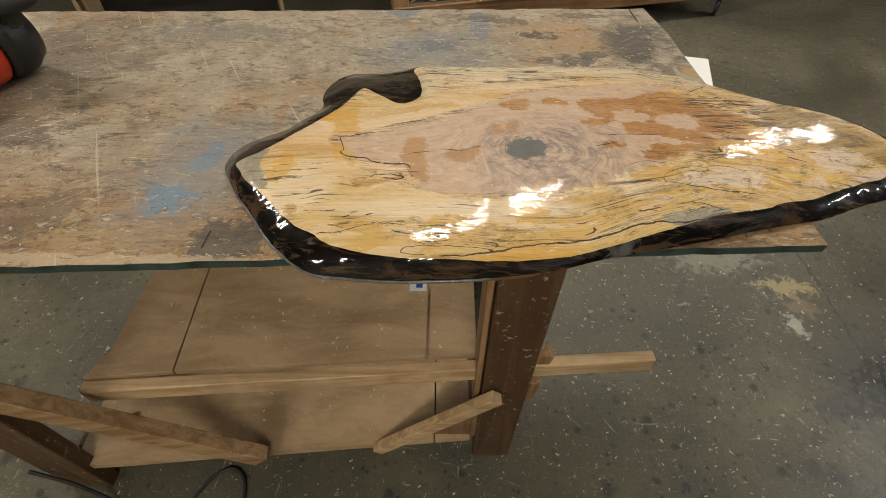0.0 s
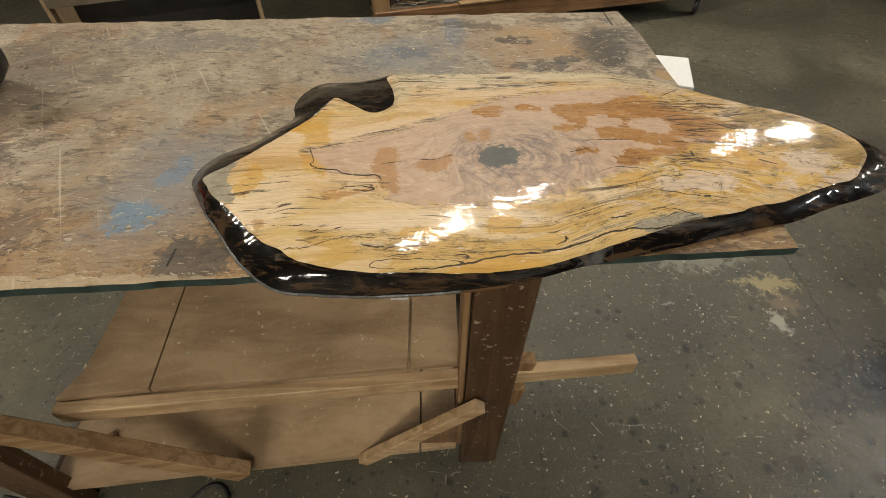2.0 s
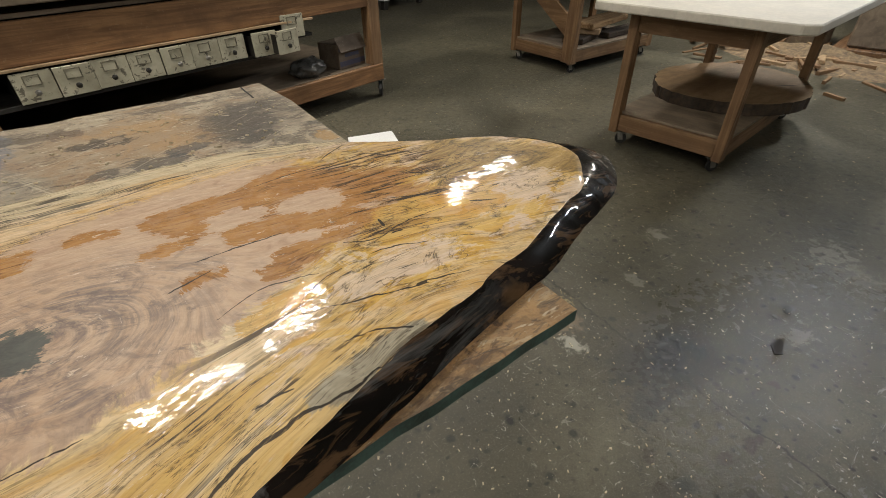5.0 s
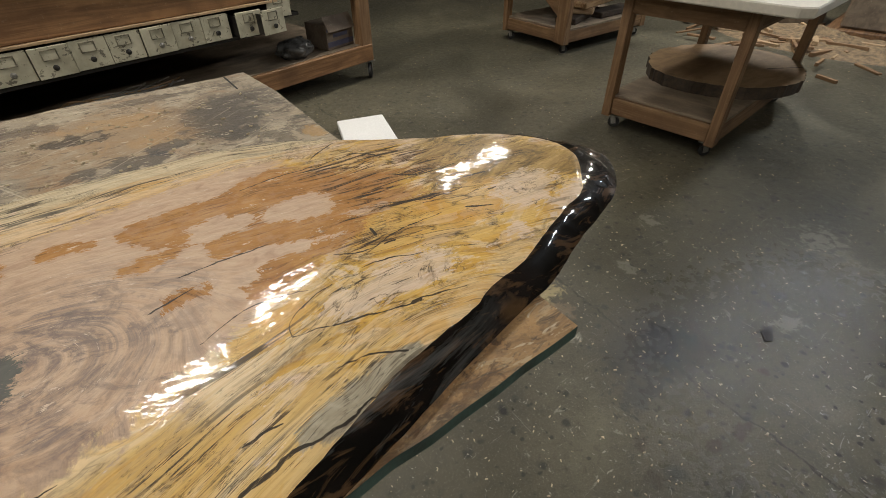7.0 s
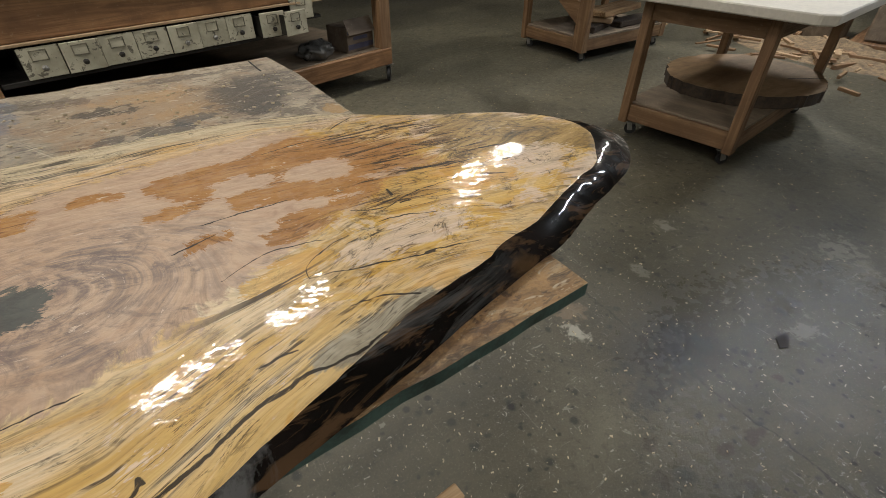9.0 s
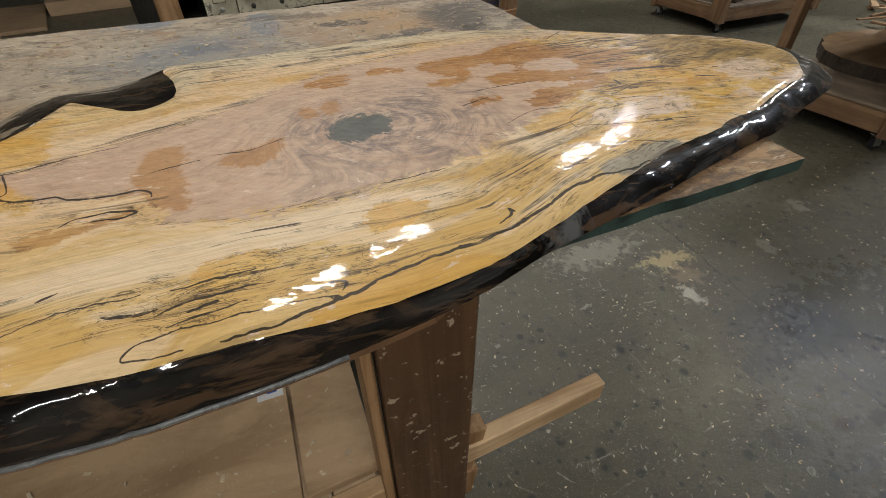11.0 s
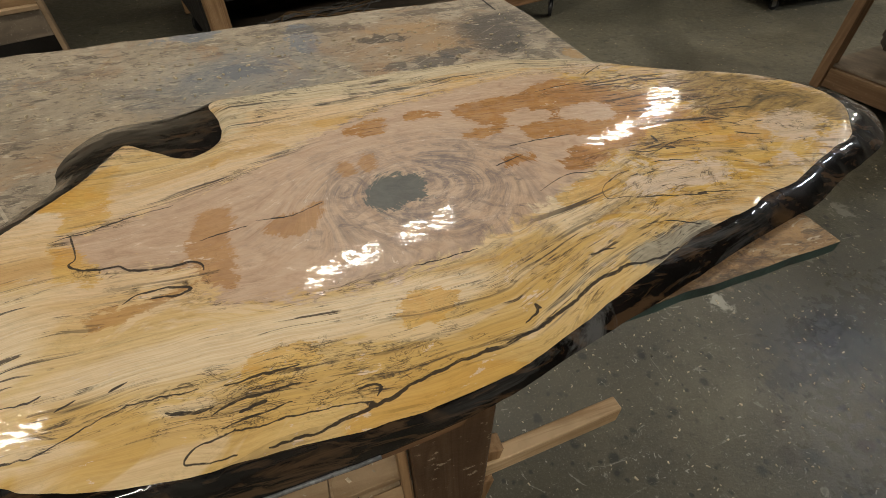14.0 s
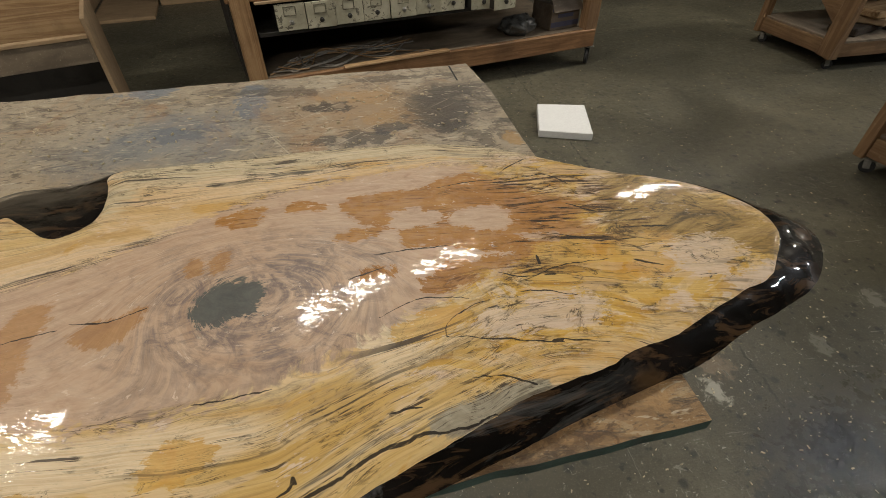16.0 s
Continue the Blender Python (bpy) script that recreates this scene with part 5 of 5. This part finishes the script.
def drawer(x, y, z, turn, tilt=0.0, deep=0.40):
    d = new("file_drawer")
    d.matrix_basis = pose(-0.10, 3.27, 0, 0, 0, 14.3) @ pose(x, y, z, tilt, 0, turn)
    tagged(d, "old steel file drawer, chipped cream front with label frame", "drawer", "file drawers")
    w, h = 0.160, 0.135
    part("front", boxed((0, 0, 0), (w, 0.008, h), 0.002), M_BIN, d, "chipped cream front")
    bm = bmesh.new()
    box(bm, (0.004, 0.008, 0.004), (0.008, deep, h - 0.02), 0)
    box(bm, (w - 0.008, 0.008, 0.004), (w - 0.004, deep, h - 0.02), 0)
    box(bm, (0.008, 0.008, 0.004), (w - 0.008, deep, 0.008), 0)
    box(bm, (0.008, deep - 0.004, 0.008), (w - 0.008, deep, h - 0.02), 0)
    part("tray", bm, M_IRON, d, "dark steel tray")
    bm = bmesh.new()
    for lo, hi in (((0.042, -0.004, 0.118), (0.110, 0.0, 0.123)), ((0.042, -0.004, 0.075), (0.110, 0.0, 0.080)), ((0.042, -0.004, 0.080), (0.047, 0.0, 0.118)), ((0.105, -0.004, 0.080), (0.110, 0.0, 0.118))):
        box(bm, lo, hi, 0.0008)
    frame_ = part("label_frame", bm, M_OLDPAINT, d, "paint-clogged metal label frame")
    part("label", boxed((0.048, -0.001, 0.081), (0.104, -0.0003, 0.117), 0), M_BIN, frame_)
    bm = turned([(0.006, 0.0), (0.006, 0.010), (0.013, 0.014), (0.013, 0.020), (0.006, 0.024)], 14)
    bmesh.ops.transform(bm, matrix=Matrix.Translation((0.076, 0, 0.045)) @ Matrix.Rotation(math.radians(90), 4, "X"), verts=bm.verts)
    part("knob", bm, M_STEEL if (x * 10) % 2 < 1 else M_IRON, d, "round pull knob")
    return d


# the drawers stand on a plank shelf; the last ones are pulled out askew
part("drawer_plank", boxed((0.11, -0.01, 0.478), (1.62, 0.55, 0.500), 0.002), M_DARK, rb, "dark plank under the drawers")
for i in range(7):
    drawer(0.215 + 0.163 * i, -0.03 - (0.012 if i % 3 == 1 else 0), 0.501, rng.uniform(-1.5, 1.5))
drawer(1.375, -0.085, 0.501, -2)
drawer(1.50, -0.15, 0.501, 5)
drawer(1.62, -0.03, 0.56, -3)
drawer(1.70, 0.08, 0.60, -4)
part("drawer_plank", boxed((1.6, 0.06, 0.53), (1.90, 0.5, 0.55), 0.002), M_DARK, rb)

cb = new("cardboard_box")
cb.matrix_basis = pose(-0.10, 3.27, 0, 0, 0, 14.3) @ pose(2.09, 0.05, 0.259, 0, 0, 4)
tagged(cb, "small dark cardboard box with slate printing, flap open, on the shelf", "box")
part("carton", boxed((0, 0, 0), (0.26, 0.22, 0.17), 0.002), M_OLDCARD, cb)
for z0, z1 in ((0.125, 0.150), (0.020, 0.055)):
    part("printed_band", boxed((0.004, -0.0015, z0), (0.256, -0.0003, z1), 0), M_PRINT, cb, "dark printed band")
part("printed_bar", boxed((0.06, -0.0015, 0.08), (0.20, -0.0003, 0.105), 0), M_PRINT, cb, "dark printed lettering bar")
part("flap", board((0.0, 0.0, 0.172), (0.26, 0.0, 0.172), 0.003, 0.11, 0, up=(0, 0.5, 0.85)), M_OLDCARD, cb, "open flap")

bag = thing("plastic_bag", "crumpled dark grey plastic bag on the shelf", "bag")
bm = bmesh.new()
bmesh.ops.create_icosphere(bm, subdivisions=4, radius=1.0)
for v_ in bm.verts:
    k = 1 + 0.28 * noise.noise(v_.co * 2.1) + 0.10 * noise.noise(v_.co * 6)
    v_.co = Vector((v_.co.x * 0.13 * k, v_.co.y * 0.11 * k, max(-0.055, v_.co.z * 0.065 * k)))
bm.transform(pose(-0.10, 3.27, 0, 0, 0, 14.3) @ pose(1.86, 0.12, 0.258 + 0.055))
part("bag_body", bm, M_GREYBAG, bag, smooth=True)

loose = thing("wire_bundle", "loose bundle of pale wire on the lower shelf", "wire", (-0.10, 3.27, 0), 14.3)
for k in range(12):
    pts = [(0.12 + 0.02 * k % 3, 0.02 + 0.02 * k, 0.265 + 0.006 * (k % 4)), (0.3 + rng.uniform(-.05, .05), rng.uniform(0, .3), 0.27), (0.5, rng.uniform(-.01, .3), 0.265 + rng.uniform(0, .02)), (0.75 + rng.uniform(-.1, .1), rng.uniform(0, .35), 0.27), (1.05 + rng.uniform(-.2, .1), rng.uniform(0, .4), 0.264)]
    part("wire", tube(spline(pts, 6), 0.0045, 6), M_WIRE if k % 3 else M_PINE, loose)
lath = part("lath", board((0.55, -0.03, 0.262), (1.25, -0.02, 0.266), 0.05, 0.012), M_PINE)
lath.matrix_basis = pose(-0.10, 3.27, 0.0, 0, 0, 14.3)
tagged(lath, "thin pale wooden lath lying on the shelf", "wood strip")

# ---------------------------------------------------------------- carts
def cart(name, label, at, turn, length, depth, height, top_mat, top_z):
    c = thing(name, label, "cart", at, turn, "rolling carts")
    for x, y in ((0, 0), (length, 0), (0, depth), (length, depth)):
        part("leg", boxed((x - 0.025, y - 0.035, 0.085), (x + 0.025, y + 0.035, height), 0.003), M_CART_Z, c)
        caster(c, x + (0.03 if x == 0 else -0.03), y + (0.04 if y == 0 else -0.04), 30 + 40 * x, 0.034)
    for y in (0, depth):
        part("lower_rail", boxed((0.026, y - 0.02, 0.098), (length - 0.026, y + 0.02, 0.195), 0.003), M_CART, c)
        part("upper_rail", boxed((0.026, y - 0.02, height - 0.10), (length - 0.026, y + 0.02, height - 0.002), 0.003), M_CART, c)
    for x in (0, length):
        part("lower_rail", boxed((x - 0.02, 0.036, 0.098), (x + 0.02, depth - 0.036, 0.195), 0.003), M_CART_Y, c)
        part("upper_rail", boxed((x - 0.02, 0.036, height - 0.10), (x + 0.02, depth - 0.036, height - 0.002), 0.003), M_CART_Y, c)
    part("lower_shelf", boxed((-0.02, 0.0, 0.197), (length + 0.02, depth, 0.212), 0.002), M_SHELF_DIM, c, "plywood shelf")
    return c


ca = cart("wooden_cart", "pine cart on casters with a pale board top", (2.96, 2.13, 0), -82, 0.62, 1.25, 0.755, M_WHITETOP, 0.80)
o = part("cart_top", slab_prism([(-0.20, -0.13), (0.80, -0.15), (0.855, -0.10), (0.87, 1.4), (-0.20, 1.4)], 0.757, 0.803, 0.006), M_WHITETOP, ca, "thick pale dusty board")

disc = thing("wood_disc", "round sawn tree slice with dark bark resting on the cart shelf", "wood slice", (3.82, 1.93, 0.213), 0)
rim_ = []
for k in range(150):
    a = 2 * math.pi * k / 150
    rr = 0.50 * (1 + 0.07 * noise.noise((math.cos(a) * 1.3, math.sin(a) * 1.3, 7)) + 0.03 * noise.noise((math.cos(a) * 7, math.sin(a) * 7, 2)) + 0.022 * noise.noise((math.cos(a) * 24, math.sin(a) * 24, 5)))
    rim_.append((rr * math.cos(a), rr * 0.90 * math.sin(a)))
bm = slab_prism(rim_, 0.0, 0.070)
for f in bm.faces:
    f.material_index = 0 if f.normal.z > 0.5 else 1
part("slice", bm, [M_DISC, M_ROUGHBARK], disc)
part("check_crack", board((0.10, -0.22, 0.0703), (0.30, -0.34, 0.0703), 0.006, 0.001, 0), M_DARK, disc, "dark drying crack")

cb2 = cart("wooden_cart", "dusty pine cart on casters loaded with wood offcuts", (3.90, 4.10, 0), -88, 0.72, 1.15, 0.80, M_SHELF, 0.8)
part("cart_top", boxed((-0.06, -0.06, 0.802), (0.78, 1.2, 0.825), 0.003), M_SHELF_DIM, cb2)
part("diagonal_board", board((0.10, 0.02, 0.72), (0.70, 0.0, 0.34), 0.03, 0.15, 0.003), M_CART, cb2, "wide diagonal board")
part("front_board", board((0.70, -0.045, 0.10), (0.74, -0.045, 0.80), 0.03, 0.12, 0.003, up=(1, 0, 0)), M_CART_Z, cb2, "wide pale upright board")
for k, (x, y, z, l, w_, a, mt) in enumerate(((4.35, 3.62, 0.24, 0.62, 0.20, 20, M_ROUGHBARK), (4.5, 3.70, 0.294, 0.60, 0.24, 35, M_SHELF), (4.75, 3.55, 0.24, 0.55, 0.16, 5, M_ROUGHBARK), (4.55, 3.62, 0.348, 0.7, 0.22, 12, M_PINE))):
    p = part("wood_offcut", boxed((-l / 2, -w_ / 2, -0.026), (l / 2, w_ / 2, 0.026), 0.008), mt)
    p.matrix_basis = pose(x, y, z, 0, 0, a)
    tagged(p, "rough offcut of wood stacked on the cart", "offcut", "wood offcuts")

# ---------------------------------------------------------------- low cabinet behind, and cardboard
cab = thing("low_cabinet", "low open wooden cabinet with dark inside", "cabinet", (-1.72, 2.76, 0), 20)
CW = 1.05
part("side_panel", boxed((CW - 0.02, 0, 0.0), (CW, 0.75, 0.66), 0.002), M_CARD, cab, "tan plywood side")
part("side_panel", boxed((0, 0, 0.0), (0.02, 0.75, 0.66), 0.002), M_CARD, cab)
# Bottom coloured near black, standing for shade inside the opening.
part("bottom_panel", boxed((0.02, 0.0, 0.06), (CW - 0.02, 0.75, 0.08), 0.002), M_DARK, cab, "bottom coloured near black like the shaded inside")
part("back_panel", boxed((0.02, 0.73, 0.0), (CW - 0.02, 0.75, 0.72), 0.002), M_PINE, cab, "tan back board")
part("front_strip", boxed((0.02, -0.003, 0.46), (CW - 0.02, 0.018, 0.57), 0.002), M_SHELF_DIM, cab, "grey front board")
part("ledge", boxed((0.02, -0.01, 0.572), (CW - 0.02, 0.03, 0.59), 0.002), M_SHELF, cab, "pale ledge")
# Added near-black board that makes the opening read as shade.
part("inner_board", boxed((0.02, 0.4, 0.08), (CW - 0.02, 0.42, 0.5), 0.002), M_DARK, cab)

carton = thing("flat_carton", "tan flattened cardboard sheets on the floor", "cardboard", (-1.9, 5.7, 0), 12)
part("sheet", boxed((0, 0, 0.0), (0.55, 1.1, 0.03), 0.003), M_CARD, carton)
part("sheet", boxed((-0.9, 0.1, 0.0), (-0.05, 1.2, 0.16), 0.003), M_CARD, carton)
part("sheet", boxed((0.58, 0.55, 0.0), (1.5, 1.5, 0.12), 0.003), M_CARD, carton)

# ---------------------------------------------------------------- far corner: scrap pile, crate, far cart
for k in range(90):
    a = rng.uniform(0, 180)
    l = rng.uniform(0.08, 0.42)
    x, y = rng.gauss(6.1, 0.45), rng.gauss(2.6, 0.55)
    p = part("scrap_piece", boxed((-l / 2, -rng.uniform(.006, .03), 0), (l / 2, rng.uniform(.006, .03), rng.uniform(.012, .035)), 0.002), M_CART if k % 3 else M_SHELF)
    p.matrix_basis = pose(x, y, rng.choice((0.0, 0.0, 0.036, 0.036)), 0, 0, a)
    tagged(p, "pale scrap of sawn wood on the floor", "scrap wood", "scrap pile")
bm = bmesh.new()
bmesh.ops.create_grid(bm, x_segments=60, y_segments=60, size=1.0)
for v_ in bm.verts:
    q_ = math.hypot(v_.co.x, v_.co.y)
    hgt = 0.10 * max(0.0, 1 - q_) ** 1.3 * (1 + 0.8 * noise.noise(v_.co * 3.0)) + 0.03 * noise.noise(v_.co * 9.0) * max(0.0, 1 - q_) + 0.008 * noise.noise(v_.co * 30.0) * max(0.0, 1 - q_) - 0.004 * (q_ > 0.96)
    v_.co = Vector((v_.co.x * 0.65, v_.co.y * 1.05, hgt))
bm.transform(pose(6.25, 2.25, 0.001))
tagged(part("sawdust_heap", bm, M_DUST, None, smooth=True), "low tan heap of sawdust and shavings on the floor", "sawdust", kind="stuff")
crate = thing("machine_base", "dark grey machine base standing on a timber skid", "machine", (6.75, 0.4, 0), 10)
part("skid", boxed((-0.05, 0.0, 0.0), (1.2, 1.9, 0.09), 0.004), M_BROWN, crate, "timber skid")
part("cabinet_body", boxed((0.05, 0.05, 0.092), (1.1, 1.8, 0.80), 0.02), M_SHELF_DIM, crate, "dusty grey body")
barrel = thing("dust_barrel", "dusty grey drum among the scrap wood", "drum", (6.9, 2.75, 0))
part("drum", turned([(0.27, 0.0), (0.28, 0.02), (0.28, 0.28), (0.288, 0.29), (0.288, 0.31), (0.28, 0.32), (0.28, 0.58), (0.25, 0.6)], 28), M_SHELF_DIM, barrel, smooth=True)
plank = part("pale_plank", boxed((-0.35, -0.06, 0), (0.35, 0.06, 0.02), 0.002), M_LABEL)
plank.matrix_basis = pose(6.45, 3.85, 0, 0, 0, -62)
tagged(plank, "short white board lying on the floor", "board")

# ---------------------------------------------------------------- chips and flecks on the floor and bench
def chips(name, label, n, place, size, seed, material):
    gr, verts, faces = random.Random(seed), [], []
    for _ in range(n):
        x, y, z = place(gr)
        a, l, w_, h = gr.uniform(0, 6.28), gr.uniform(*size), gr.uniform(0.25, 0.6), gr.uniform(0.0006, 0.0022)
        c, s = math.cos(a) * l / 2, math.sin(a) * l / 2
        b0 = len(verts)
        for u, v_ in ((-1, -0.6), (0.8, -1), (1, 0.7), (-0.7, 1)):
            verts.append((x + u * c - v_ * s * w_, y + u * s + v_ * c * w_, z + 0.0003))
        for u, v_ in ((-1, -0.6), (0.8, -1), (1, 0.7), (-0.7, 1)):
            verts.append((x + u * c * 0.9 - v_ * s * w_ * 0.8, y + u * s * 0.9 + v_ * c * w_ * 0.8, z + h + abs(u) * 0.001))
        faces += [[b0 + i for i in f] for f in ((4, 5, 6, 7), (0, 1, 5, 4), (1, 2, 6, 5), (2, 3, 7, 6), (3, 0, 4, 7))]
    me = bpy.data.meshes.new(name)
    me.from_pydata(verts, [], faces)
    me.materials.append(material)
    return tagged(new(name, me), label, "wood chips", kind="stuff")


chips("floor_chips", "pale wood chips scattered over the concrete floor", 2300, lambda g: (g.uniform(-1.2, 5.5), g.uniform(0.1, 5.5), 0.0), (0.003, 0.013), 11, M_CHIP)
chips("near_floor_chips", "pale wood chips on the floor round the bench", 800, lambda g: (g.gauss(1.2, 0.7), g.gauss(0.95, 0.5), 0.0), (0.003, 0.010), 12, M_CHIP)
chips("shelf_chips", "wood chips and dust on the bench shelf", 150, lambda g: (g.uniform(-0.46, 0.30), g.uniform(0.72, 1.25), 0.4565), (0.004, 0.014), 13, M_CHIP)
chips("low_shelf_chips", "wood chips on the low shelf", 110, lambda g: (g.uniform(-0.8, 0.25), g.uniform(0.66, 1.0), 0.1305), (0.004, 0.014), 14, M_CHIP)
chips("bench_chips", "tiny pale flecks and splinters on the bench top", 260, lambda g: (g.uniform(-1.0, 0.72), g.uniform(1.12, 1.36), TOP), (0.002, 0.008), 15, M_CHIP)
chips("bench_front_chips", "tiny pale flecks and splinters on the bench top", 160, lambda g: (g.uniform(-1.0, -0.14), g.uniform(0.60, 1.1), TOP), (0.002, 0.008), 16, M_CHIP)
knob_ = part("wood_chunk", boxed((-0.012, -0.009, 0), (0.012, 0.009, 0.02), 0.004), M_CART)
knob_.matrix_basis = pose(-0.60, 0.69, 0.1305, 0, 0, 30)
tagged(knob_, "small brown chunk of wood on the low shelf", "wood chunk")
dolly = thing("low_dolly", "low dolly with a white board top", "cart", (4.3, 7.5, 0), 20)
part("deck", boxed((0, 0, 0.13), (1.0, 0.7, 0.16), 0.004), M_LABEL, dolly, "white board")
for x_, y_ in ((0.06, 0.06), (0.94, 0.06), (0.06, 0.64), (0.94, 0.64)):
    part("block_foot", boxed((x_ - 0.04, y_ - 0.04, 0), (x_ + 0.04, y_ + 0.04, 0.128), 0.004), M_DARK, dolly, "dark block foot")
leaf = part("dark_chip", slab_prism([(1.975, 0.68), (2.0, 0.665), (2.055, 0.69), (2.06, 0.705), (2.01, 0.71)], 0.0, 0.003), M_DARK)
tagged(leaf, "dark flat chip lying on the floor", "wood chip")
